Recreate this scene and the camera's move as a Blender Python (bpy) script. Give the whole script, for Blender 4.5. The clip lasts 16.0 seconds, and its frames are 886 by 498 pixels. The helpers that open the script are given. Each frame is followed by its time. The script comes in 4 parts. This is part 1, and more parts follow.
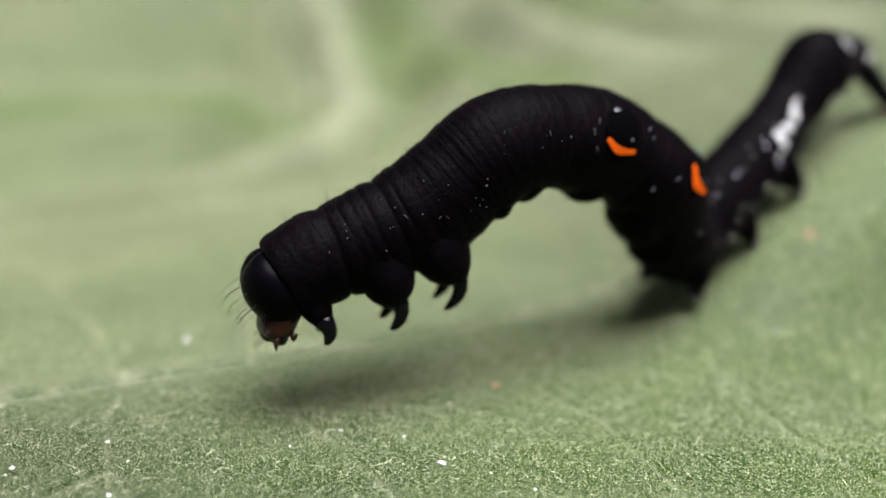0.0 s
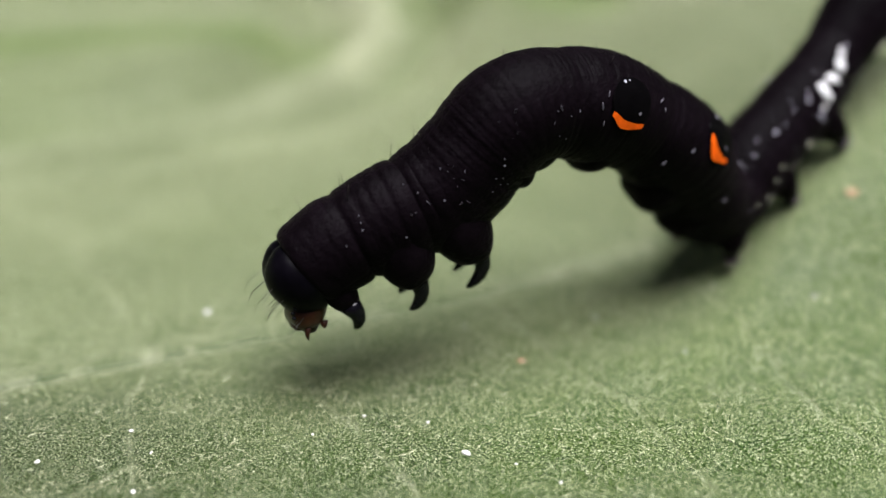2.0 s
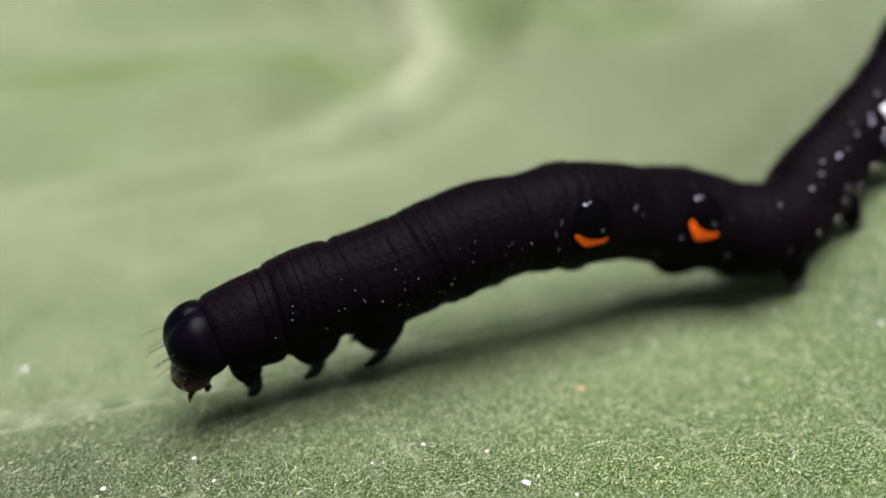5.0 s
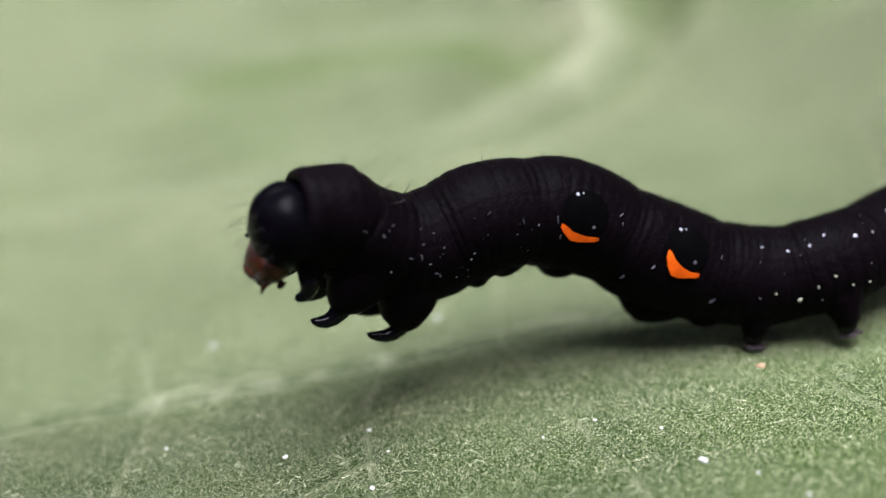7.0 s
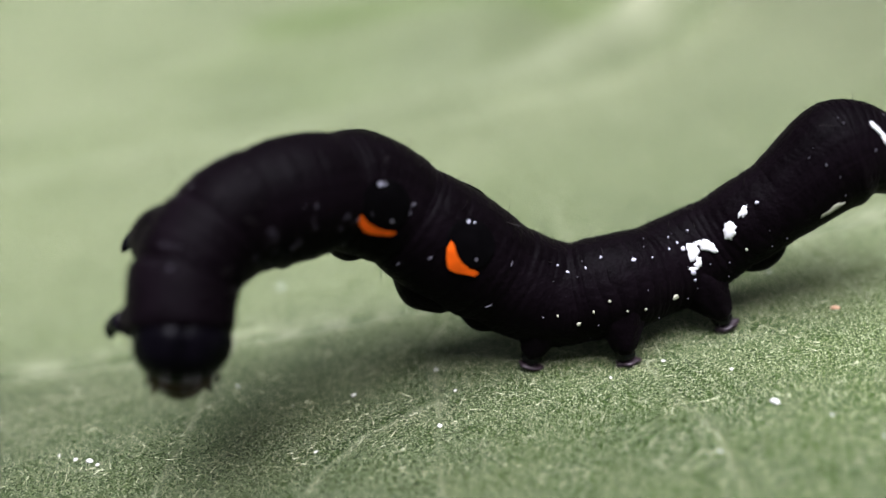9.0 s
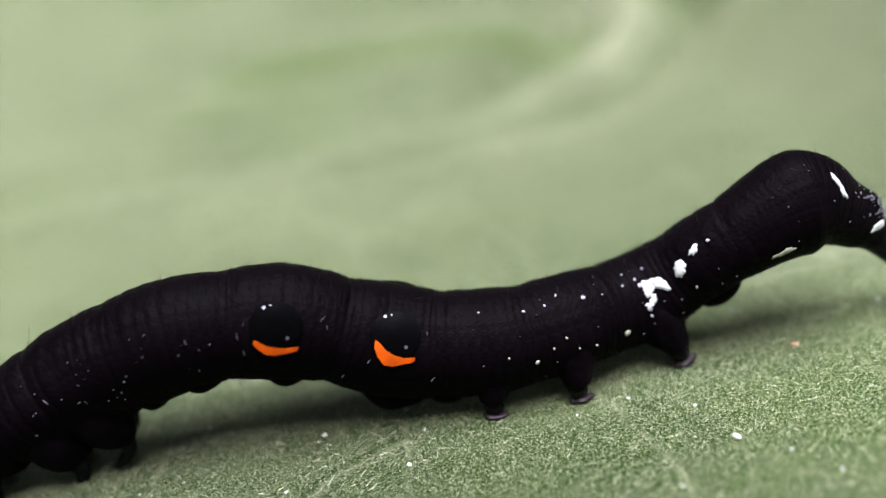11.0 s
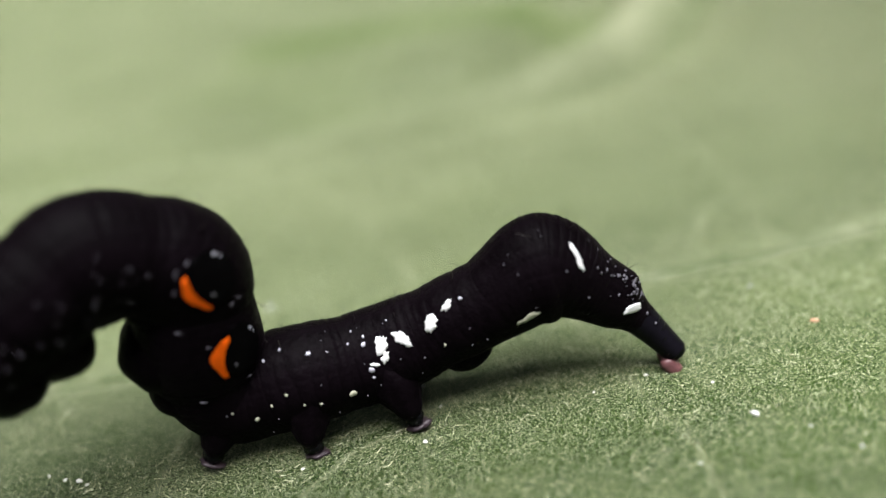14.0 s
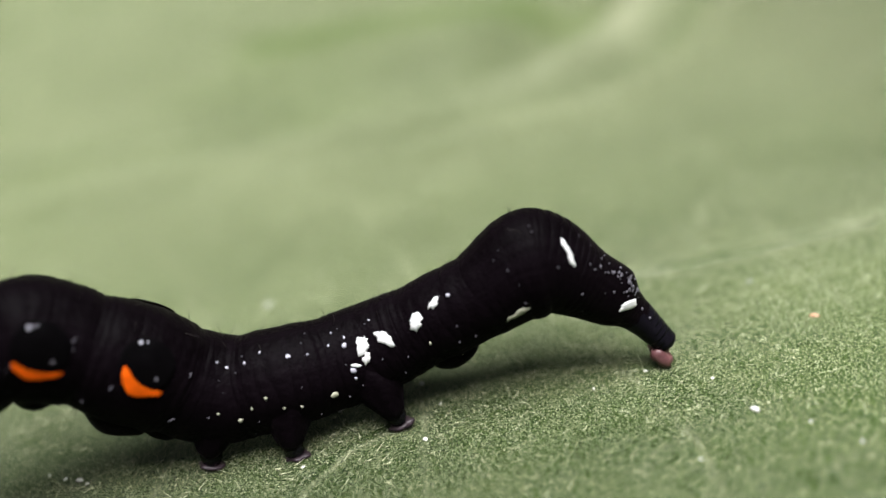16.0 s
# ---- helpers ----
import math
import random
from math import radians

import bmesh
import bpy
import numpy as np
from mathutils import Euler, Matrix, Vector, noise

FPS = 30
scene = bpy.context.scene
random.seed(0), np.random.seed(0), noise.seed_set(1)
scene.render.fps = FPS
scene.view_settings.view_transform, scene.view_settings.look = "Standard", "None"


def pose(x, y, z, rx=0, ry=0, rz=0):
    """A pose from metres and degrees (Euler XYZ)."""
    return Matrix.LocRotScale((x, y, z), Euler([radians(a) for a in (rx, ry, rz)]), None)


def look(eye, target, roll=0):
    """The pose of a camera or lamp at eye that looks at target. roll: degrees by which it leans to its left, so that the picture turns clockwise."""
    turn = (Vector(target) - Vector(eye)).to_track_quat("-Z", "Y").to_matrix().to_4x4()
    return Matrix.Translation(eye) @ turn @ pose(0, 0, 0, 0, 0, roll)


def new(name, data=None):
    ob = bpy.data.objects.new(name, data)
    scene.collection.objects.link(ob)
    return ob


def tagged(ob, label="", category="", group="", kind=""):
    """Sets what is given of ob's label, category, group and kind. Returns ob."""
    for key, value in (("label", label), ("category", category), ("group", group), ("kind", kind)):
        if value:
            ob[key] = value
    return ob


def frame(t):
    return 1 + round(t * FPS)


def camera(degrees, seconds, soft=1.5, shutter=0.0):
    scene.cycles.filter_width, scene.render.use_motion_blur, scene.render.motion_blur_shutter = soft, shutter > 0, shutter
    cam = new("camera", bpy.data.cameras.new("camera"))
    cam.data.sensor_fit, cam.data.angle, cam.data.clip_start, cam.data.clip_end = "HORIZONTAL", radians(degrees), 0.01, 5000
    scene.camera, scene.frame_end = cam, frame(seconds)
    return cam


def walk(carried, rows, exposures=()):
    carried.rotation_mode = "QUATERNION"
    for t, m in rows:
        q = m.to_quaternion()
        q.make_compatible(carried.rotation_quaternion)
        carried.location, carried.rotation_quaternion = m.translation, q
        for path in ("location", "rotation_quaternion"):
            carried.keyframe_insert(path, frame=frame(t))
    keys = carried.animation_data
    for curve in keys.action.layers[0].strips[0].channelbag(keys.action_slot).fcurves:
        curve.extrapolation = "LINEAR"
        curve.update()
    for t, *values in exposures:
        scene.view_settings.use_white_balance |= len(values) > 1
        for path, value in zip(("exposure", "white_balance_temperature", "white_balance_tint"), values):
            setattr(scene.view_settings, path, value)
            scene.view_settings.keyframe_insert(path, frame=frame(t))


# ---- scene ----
cam = camera(50.0, 16.0, 1.5, 0.38)
# a close-up lens: shallow depth of field, focused about six centimetres away
cam.data.dof.use_dof, cam.data.dof.focus_distance, cam.data.dof.aperture_fstop = True, 0.0562, 11.8
# seconds, eye, target, roll
PATH = [
    (0, (-0.00196, -0.00305, 0.03275), (0.01811, 0.04892, 0.01047), 1.46),
    (0.5, (-0.00169, -0.00258, 0.03412), (0.01787, 0.04964, 0.01195), 1.10),
    (1, (-0.00082, -0.00179, 0.03510), (0.01775, 0.05107, 0.01364), 0.51),
    (1.5, (-0.00029, -0.00054, 0.03660), (0.01752, 0.05119, 0.01196), 0.25),
    (2, (0.00014, 0.00084, 0.03699), (0.01729, 0.05074, 0.00843), -0.19),
    (2.5, (0.00007, 0.00044, 0.03638), (0.01571, 0.05153, 0.00908), -1.11),
    (3, (0.00020, 0.00074, 0.03676), (0.01672, 0.05247, 0.01125), -0.82),
    (3.2, (0.00015, 0.00107, 0.03658), (0.01698, 0.05285, 0.01135), -0.68),
    (5.3, (-0.00026, 0.00113, 0.03753), (0.01258, 0.05229, 0.00894), -3.03),
    (5.5, (-0.00003, 0.00087, 0.03697), (0.01026, 0.05210, 0.00747), -4.65),
    (6, (-0.00006, 0.00138, 0.03702), (0.00651, 0.05392, 0.00881), -7.12),
    (6.3, (-0.00044, 0.00143, 0.03709), (0.00472, 0.05415, 0.00891), -7.71),
    (6.5, (-0.00019, 0.00112, 0.03661), (0.00424, 0.05431, 0.00921), -8.18),
    (6.7, (-0.00041, 0.00082, 0.03636), (0.00406, 0.05424, 0.00943), -7.82),
    (7, (-0.00024, 0.00073, 0.03615), (0.00359, 0.05431, 0.00942), -8.33),
    (7.5, (-0.00071, 0.00087, 0.03631), (0.00301, 0.05432, 0.00930), -8.36),
    (8, (0.00002, 0.00106, 0.03670), (0.00283, 0.05438, 0.00933), -9.16),
    (8.5, (-0.00035, 0.00134, 0.03664), (0.00237, 0.05446, 0.00888), -9.21),
    (8.7, (-0.00181, 0.00068, 0.03549), (-0.00042, 0.05354, 0.00714), -9.41),
    (9, (-0.00081, 0.00080, 0.03568), (-0.00119, 0.05329, 0.00661), -10.50),
    (9.2, (-0.00146, 0.00055, 0.03569), (-0.00120, 0.05324, 0.00699), -10.07),
    (11.3, (-0.00011, -0.00042, 0.03604), (0.00151, 0.05319, 0.00915), -9.79),
    (11.5, (-0.00032, -0.00021, 0.03590), (0.00151, 0.05337, 0.00896), -9.65),
    (11.6, (0.00008, 0.00012, 0.03627), (0.00154, 0.05350, 0.00890), -10.17),
    (11.8, (0.00016, -0.00004, 0.03622), (0.00153, 0.05333, 0.00883), -9.99),
    (12, (-0.00018, -0.00009, 0.03572), (0.00020, 0.05288, 0.00754), -10.39),
    (12.5, (-0.00028, -0.00004, 0.03590), (0.00009, 0.05286, 0.00759), -10.62),
    (13, (-0.00048, -0.00014, 0.03592), (0.00002, 0.05277, 0.00762), -10.50),
    (13.5, (0.00007, -0.00014, 0.03575), (-0.00000, 0.05290, 0.00772), -10.91),
    (14, (-0.00005, -0.00013, 0.03581), (-0.00000, 0.05296, 0.00786), -10.94),
    (14.5, (0.00000, -0.00000, 0.03600), (0.00000, 0.05298, 0.00783), -11.00),
    (15, (-0.00007, -0.00011, 0.03582), (-0.00008, 0.05290, 0.00772), -10.98),
    (15.5, (0.00008, -0.00005, 0.03590), (-0.00001, 0.05297, 0.00781), -11.27),
    (16, (0.00007, 0.00003, 0.03592), (0.00002, 0.05295, 0.00764), -11.29),
]
walk(cam, [(t, look(eye, target, roll)) for t, eye, target, roll in PATH], [(0, 0.98, 6100, 17), (3, 0.96, 6150, 18), (6, 0.96, 5950, 19), (9, 1.03, 5850, 20), (11.5, 1.0, 5900, 18), (13, 0.94, 6150, 14), (16, 0.9, 6250, 13)])
SKY, SUN = 0.012, 5.2
S = 0.001  # the plan below is in millimetres

# ---- light: a bright overcast sky, high and slightly behind the leaf ----
world = bpy.data.worlds.new("overcast_sky")
scene.world = world
world.use_nodes = True
wt = world.node_tree
sky = wt.nodes.new("ShaderNodeTexSky")
sky.sky_type, sky.sun_disc = "NISHITA", False
sky.sun_elevation, sky.sun_rotation = radians(75), radians(130)
sky.air_density, sky.dust_density = 1.0, 4.0
cloud = wt.nodes.new("ShaderNodeHueSaturation")  # the cloud cover takes most of the blue out
cloud.inputs["Saturation"].default_value = 0.3
wt.links.new(sky.outputs[0], cloud.inputs["Color"])
wt.links.new(cloud.outputs[0], wt.nodes["Background"].inputs[0])
wt.nodes["Background"].inputs[1].default_value = SKY
sun = new("sun", bpy.data.lights.new("sun", "SUN"))
sun.data.energy, sun.data.angle, sun.data.color = SUN, radians(46), (1.0, 0.98, 0.96)
sun.matrix_world = look((0.04, -0.01, 0.4), (0, 0.05, 0))


# ---- materials ----
def shader(name, base, rough, **more):
    m = bpy.data.materials.new(name)
    m.use_nodes = True
    b = m.node_tree.nodes["Principled BSDF"]
    b.inputs["Base Color"].default_value = (*base, 1)
    b.inputs["Roughness"].default_value = rough
    for key, value in more.items():
        b.inputs[key.replace("_", " ")].default_value = value
    return m, m.node_tree, b


def coords(nt, kind="Object"):
    return nt.nodes.new("ShaderNodeTexCoord").outputs[kind]


def noise_tex(nt, vec, scale, detail=4.0, rough=0.55):
    n = nt.nodes.new("ShaderNodeTexNoise")
    n.inputs["Scale"].default_value, n.inputs["Detail"].default_value = scale, detail
    n.inputs["Roughness"].default_value = rough
    nt.links.new(vec, n.inputs["Vector"])
    return n.outputs["Fac"]


def ramp(nt, fac, stops):
    r = nt.nodes.new("ShaderNodeValToRGB")
    while len(r.color_ramp.elements) < len(stops):
        r.color_ramp.elements.new(0.5)
    for e, (p, c) in zip(r.color_ramp.elements, stops):
        e.position, e.color = p, (*c, 1) if len(c) == 3 else c
    nt.links.new(fac, r.inputs["Fac"])
    return r.outputs["Color"]


def mixed(nt, fac, a, b, mode="MIX"):
    m = nt.nodes.new("ShaderNodeMix")
    m.data_type, m.blend_type = "RGBA", mode
    for value, slot in ((fac, 0), (a, 6), (b, 7)):
        if isinstance(value, (int, float)):
            m.inputs[slot].default_value = value
        elif isinstance(value, tuple):
            m.inputs[slot].default_value = (*value, 1)
        else:
            nt.links.new(value, m.inputs[slot])
    return m.outputs[2]


def bumped(nt, b, height, strength, distance):
    n = nt.nodes.new("ShaderNodeBump")
    n.inputs["Strength"].default_value, n.inputs["Distance"].default_value = strength, distance
    nt.links.new(height, n.inputs["Height"])
    nt.links.new(n.outputs[0], b.inputs["Normal"])


def leaf_material():
    m, nt, b = shader("leaf_skin", (0.1, 0.18, 0.05), 0.36)
    b.inputs["Specular IOR Level"].default_value = 0.3
    b.inputs["Coat Weight"].default_value = 0.1
    b.inputs["Coat Roughness"].default_value = 0.45
    b.inputs["Sheen Weight"].default_value = 0.22
    b.inputs["Sheen Roughness"].default_value = 0.22
    b.inputs["Sheen Tint"].default_value = (1.0, 1.0, 0.55, 1)
    c = coords(nt)
    blotch = noise_tex(nt, c, 60, 3)
    patchy = noise_tex(nt, c, 240, 4)
    fine = noise_tex(nt, c, 2600, 4, 0.65)
    green = ramp(nt, blotch, [(0.32, (0.026, 0.076, 0.001)), (0.68, (0.050, 0.114, 0.002))])
    green = mixed(nt, ramp(nt, patchy, [(0.35, (0, 0, 0)), (0.75, (0.4, 0.4, 0.4))]), green, (0.085, 0.135, 0.010))
    # beyond the midrib the colour is paler and yellower, painting in grazing sheen
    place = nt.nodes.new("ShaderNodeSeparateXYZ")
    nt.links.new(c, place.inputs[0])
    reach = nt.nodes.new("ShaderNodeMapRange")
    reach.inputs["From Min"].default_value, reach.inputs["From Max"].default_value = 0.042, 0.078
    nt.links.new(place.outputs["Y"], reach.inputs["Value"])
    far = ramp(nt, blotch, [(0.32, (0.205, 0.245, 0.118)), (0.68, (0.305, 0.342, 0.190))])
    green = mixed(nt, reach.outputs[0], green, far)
    lean = nt.nodes.new("ShaderNodeMapping")  # the grain that carries the painted glints leans one way
    lean.inputs["Rotation"].default_value = (0, 0, radians(-52))
    lean.inputs["Scale"].default_value = (0.75, 1.0, 1.0)
    nt.links.new(c, lean.inputs["Vector"])
    grain = nt.nodes.new("ShaderNodeTexVoronoi")
    grain.inputs["Scale"].default_value = 9800
    nt.links.new(lean.outputs[0], grain.inputs["Vector"])
    # white specks paint the surface's glints into the colour
    glints = ramp(nt, grain.outputs["Distance"], [(0.19, (1, 1, 1)), (0.33, (0, 0, 0))])
    many = ramp(nt, fine, [(0.36, (0.12, 0.12, 0.12)), (0.6, (1, 1, 1))])
    glints = mixed(nt, 1.0, glints, many, "MULTIPLY")
    gaps = ramp(nt, grain.outputs["Distance"], [(0.3, (1, 1, 1)), (0.7, (0.22, 0.30, 0.14))])
    green = mixed(nt, 1.0, green, gaps, "MULTIPLY")
    green = mixed(nt, glints, green, (0.84, 0.89, 0.60))
    lit_tone = nt.nodes.new("ShaderNodeAttribute")  # light on the blade put into its colour, darker towards one edge
    lit_tone.attribute_name = "lit_tone"
    green = mixed(nt, 1.0, green, ramp(nt, lit_tone.outputs["Fac"], [(0, (0.55, 0.58, 0.55)), (1, (1.38, 1.36, 1.34))]), "MULTIPLY")
    # a darker green paints the shade of the far leaf's undulations
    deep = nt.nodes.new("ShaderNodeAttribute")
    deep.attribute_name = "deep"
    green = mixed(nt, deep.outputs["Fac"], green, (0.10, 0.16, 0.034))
    vein = nt.nodes.new("ShaderNodeAttribute")
    vein.attribute_name = "vein"
    pale = ramp(nt, noise_tex(nt, c, 500, 3), [(0.3, (0.34, 0.38, 0.21)), (0.7, (0.50, 0.52, 0.34))])
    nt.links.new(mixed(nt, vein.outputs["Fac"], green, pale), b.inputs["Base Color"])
    h = nt.nodes.new("ShaderNodeMath")
    h.operation = "SUBTRACT"
    nt.links.new(fine, h.inputs[0])
    nt.links.new(grain.outputs["Distance"], h.inputs[1])
    bumped(nt, b, h.outputs[0], 1.0, 0.0002)
    return m


def skin_material():
    m, nt, b = shader("larva_skin", (0.006, 0.005, 0.006), 0.5)
    b.inputs["Specular IOR Level"].default_value = 0.022
    b.inputs["Sheen Weight"].default_value = 0.007
    b.inputs["Sheen Roughness"].default_value = 0.4
    b.inputs["Sheen Tint"].default_value = (0.95, 0.62, 0.9, 1)
    c = coords(nt)
    n = noise_tex(nt, c, 420, 5, 0.65)
    dark = ramp(nt, n, [(0.3, (0.0011, 0.0006, 0.0009)), (0.75, (0.0047, 0.0029, 0.0043))])
    v = nt.nodes.new("ShaderNodeTexVoronoi")
    v.inputs["Scale"].default_value = 1500
    nt.links.new(c, v.inputs["Vector"])
    few = ramp(nt, v.outputs["Color"], [(0.74, (0, 0, 0)), (0.8, (1, 1, 1))])
    patches = ramp(nt, noise_tex(nt, c, 320, 2), [(0.5, (0, 0, 0)), (0.62, (1, 1, 1))])
    specks = mixed(nt, 1.0, ramp(nt, v.outputs["Distance"], [(0.05, (1, 1, 1)), (0.11, (0, 0, 0))]), few, "MULTIPLY")
    specks = mixed(nt, 1.0, specks, patches, "MULTIPLY")
    nt.links.new(mixed(nt, specks, dark, (0.22, 0.20, 0.24)), b.inputs["Base Color"])
    fine = noise_tex(nt, c, 2600, 4, 0.6)
    w = nt.nodes.new("ShaderNodeTexWave")
    w.wave_type, w.bands_direction = "BANDS", "X"
    w.inputs["Scale"].default_value, w.inputs["Distortion"].default_value = 330, 5.0
    w.inputs["Detail"].default_value, w.inputs["Detail Scale"].default_value = 3, 1.2
    nt.links.new(c, w.inputs["Vector"])
    h = nt.nodes.new("ShaderNodeMath")
    h.operation = "MULTIPLY_ADD"
    h.inputs[1].default_value = 0.14
    nt.links.new(w.outputs["Fac"], h.inputs[0])
    nt.links.new(fine, h.inputs[2])
    bumped(nt, b, h.outputs[0], 0.9, 0.00011)
    return m


def plain(name, base, rough, vary=0.25, scale=1500, **more):
    m, nt, b = shader(name, base, rough, **more)
    lo, hi = [tuple(min(1, v * k) for v in base) for k in (1 - vary, 1 + vary)]
    n = noise_tex(nt, coords(nt), scale, 4)
    nt.links.new(ramp(nt, n, [(0.3, lo), (0.7, hi)]), b.inputs["Base Color"])
    bumped(nt, b, n, 0.3, 0.00005)
    return m


LEAF = leaf_material()
SKIN = skin_material()
HEADBLACK = plain("head_black", (0.0016, 0.0013, 0.0022), 0.36, 0.5, 900, Specular_IOR_Level=0.036)
SHINY = plain("larva_cuticle", (0.0035, 0.003, 0.0048), 0.16, 0.3, 700, Specular_IOR_Level=0.16)
EYEBLACK = plain("eyespot_black", (0.0015, 0.0013, 0.0015), 0.4, 0.2, Specular_IOR_Level=0.02)
ORANGE = plain("eyespot_orange", (0.64, 0.090, 0.0), 0.6, 0.2, 1500, Specular_IOR_Level=0.1)
WHITE = plain("spot_white", (0.72, 0.72, 0.70), 0.55, 0.12)
SPOT = plain("spot_lavender", (0.42, 0.41, 0.47), 0.55, 0.25)
CREAM = plain("spot_cream", (0.40, 0.40, 0.29), 0.6, 0.2)
GREY = plain("spot_grey", (0.10, 0.093, 0.11), 0.6, 0.3)
BROWN = plain("mouth_brown", (0.036, 0.010, 0.004), 0.35, 0.7, 700, Specular_IOR_Level=0.25)
PINK = plain("foot_pink", (0.030, 0.019, 0.023), 0.45, 0.4)
TAIL = plain("tail_cuticle", (0.0045, 0.0038, 0.0062), 0.38, 0.5, 900, Specular_IOR_Level=0.07)
ROSE = plain("clasper_rose", (0.15, 0.06, 0.062), 0.4, 0.4, 900)
HAIR = plain("seta_dark", (0.02, 0.016, 0.014), 0.4, 0.3)
FUZZ = plain("leaf_hair", (0.80, 0.86, 0.56), 0.25, 0.25, 300)
DUST = plain("dust_white", (0.72, 0.72, 0.66), 0.6, 0.2)
SEED = plain("crumb_orange", (0.62, 0.37, 0.22), 0.6, 0.25)


# ---- small mesh helpers ----
def mesh_of(name, verts, faces, material, smooth=True):
    me = bpy.data.meshes.new(name)
    me.from_pydata([tuple(v) for v in verts], [], faces)
    me.materials.append(material)
    if smooth:
        me.shade_smooth()
    me.update()
    return me


def part(name, me, parent, label=""):
    ob = new(name, me)
    ob.parent = parent
    return tagged(ob, label)


def tube(path, radii, around=10, squash=1.0):
    """Vertices and faces of a closed tube along a path of points, in millimetres."""
    path = [Vector(p) for p in path]
    verts, faces, a = [], [], None
    for i, p in enumerate(path):
        d = (path[min(i + 1, len(path) - 1)] - path[max(i - 1, 0)]).normalized()
        if a is None:
            a = d.cross(Vector((1, 0, 0)) if abs(d.x) < 0.8 else Vector((0, 0, 1)))
        a = (a - a.dot(d) * d).normalized()
        b = d.cross(a)
        for k in range(around):
            w = 2 * math.pi * k / around
            verts.append((p + radii[i] * (math.cos(w) * a + squash * math.sin(w) * b)) * S)
    for i in range(len(path) - 1):
        for k in range(around):
            n = (k + 1) % around
            faces.append((i * around + k, i * around + n, (i + 1) * around + n, (i + 1) * around + k))
    faces.append(tuple(range(around))[::-1])
    faces.append(tuple(range((len(path) - 1) * around, len(path) * around)))
    return verts, faces


def lump(centre, size, seed=0, rough=0.12, rings=8, around=12):
    """An uneven ellipsoid, in millimetres."""
    rng = random.Random(seed)
    off = Vector((rng.random() * 9, rng.random() * 9, rng.random() * 9))
    verts, faces = [], []
    for i in range(rings + 1):
        a = math.pi * i / rings
        for k in range(around):
            w = 2 * math.pi * k / around
            d = Vector((math.sin(a) * math.cos(w), math.sin(a) * math.sin(w), math.cos(a)))
            g = 1 + rough * noise.noise(d * 1.7 + off)
            verts.append(Vector((centre[0] + d.x * g * size[0], centre[1] + d.y * g * size[1], centre[2] + d.z * g * size[2])) * S)
    for i in range(rings):
        for k in range(around):
            n = (k + 1) % around
            faces.append((i * around + k, (i + 1) * around + k, (i + 1) * around + n, i * around + n))
    return verts, faces


# ---- the leaf ----
def near_line(x, y, line):
    """Distance to a polyline in the plan, and how far along it (0 to 1)."""
    best, at = 1e9, 0
    for i in range(len(line) - 1):
        (ax, ay), (bx, by) = line[i], line[i + 1]
        ux, uy = bx - ax, by - ay
        t = np.clip(((x - ax) * ux + (y - ay) * uy) / (ux * ux + uy * uy), 0, 1)
        d = np.hypot(x - ax - t * ux, y - ay - t * uy)
        at = np.where(d < best, (i + t) / (len(line) - 1), at)
        best = np.minimum(best, d)
    return best, at


def smooth_noise(x, y, size, seed):
    """Soft value noise over the plan, about -1 to 1."""
    rng = np.random.RandomState(seed)
    g = rng.rand(64, 64) * 2 - 1
    fx, fy = x / size + 31.7, y / size + 17.3
    ix, iy = np.floor(fx).astype(int), np.floor(fy).astype(int)
    tx, ty = fx - ix, fy - iy
    tx, ty = tx * tx * (3 - 2 * tx), ty * ty * (3 - 2 * ty)
    v = lambda a, b: g[(ix + a) % 64, (iy + b) % 64]
    return (v(0, 0) * (1 - tx) + v(1, 0) * tx) * (1 - ty) + (v(0, 1) * (1 - tx) + v(1, 1) * tx) * ty


def midrib_y(x):
    return 57.2 + 0.0009 * (x - 2) ** 2 + 0.012 * x


THIN_VEINS = [
    [(-3.4, 30), (-3.3, 48.5), (-3.2, 53), (-1.2, 57.2), (-3.6, 68), (-9, 84)],
    [(12.2, 28), (11.6, 40), (9.0, 49), (7.2, 57.2), (8.3, 68.5), (4, 86)],
    [(27.8, 34), (26.8, 43), (25.2, 48), (22.8, 57.6), (25, 70), (24, 88)],
    [(40.5, 28), (37.5, 38), (38.6, 48), (37.5, 58.6), (43, 74), (46, 92)],
    [(-22, 28), (-20, 42), (-17.5, 57.8), (-22, 72), (-30, 88)],
    [(56, 30), (54, 45), (53, 60), (60, 76), (63, 90)],
    [(18.8, 61.5), (20.5, 66), (24, 69)],
    [(-12, 40), (-7.5, 45), (-3.3, 47)],
]
WIDE_VEINS = [
    ([(-60, 92), (-25, 96), (3, 101.5), (14, 106), (25, 117), (35.5, 131), (40, 156), (48, 212), (60, 300)], 2.6),
    ([(63, 90), (62, 112), (66, 150), (78, 215), (90, 300)], 2.0),
    ([(95, 95), (96, 130), (104, 180), (120, 300)], 2.2),
]


def leaf_rise(x, y):
    """The blade bends upwards on one side, beyond the midrib most of all."""
    return 16 * np.tanh(1.4 * np.log1p(np.exp((x - 37.6) / 2.0)) / 16) / (1 + np.exp((48 - y) / 2.2))


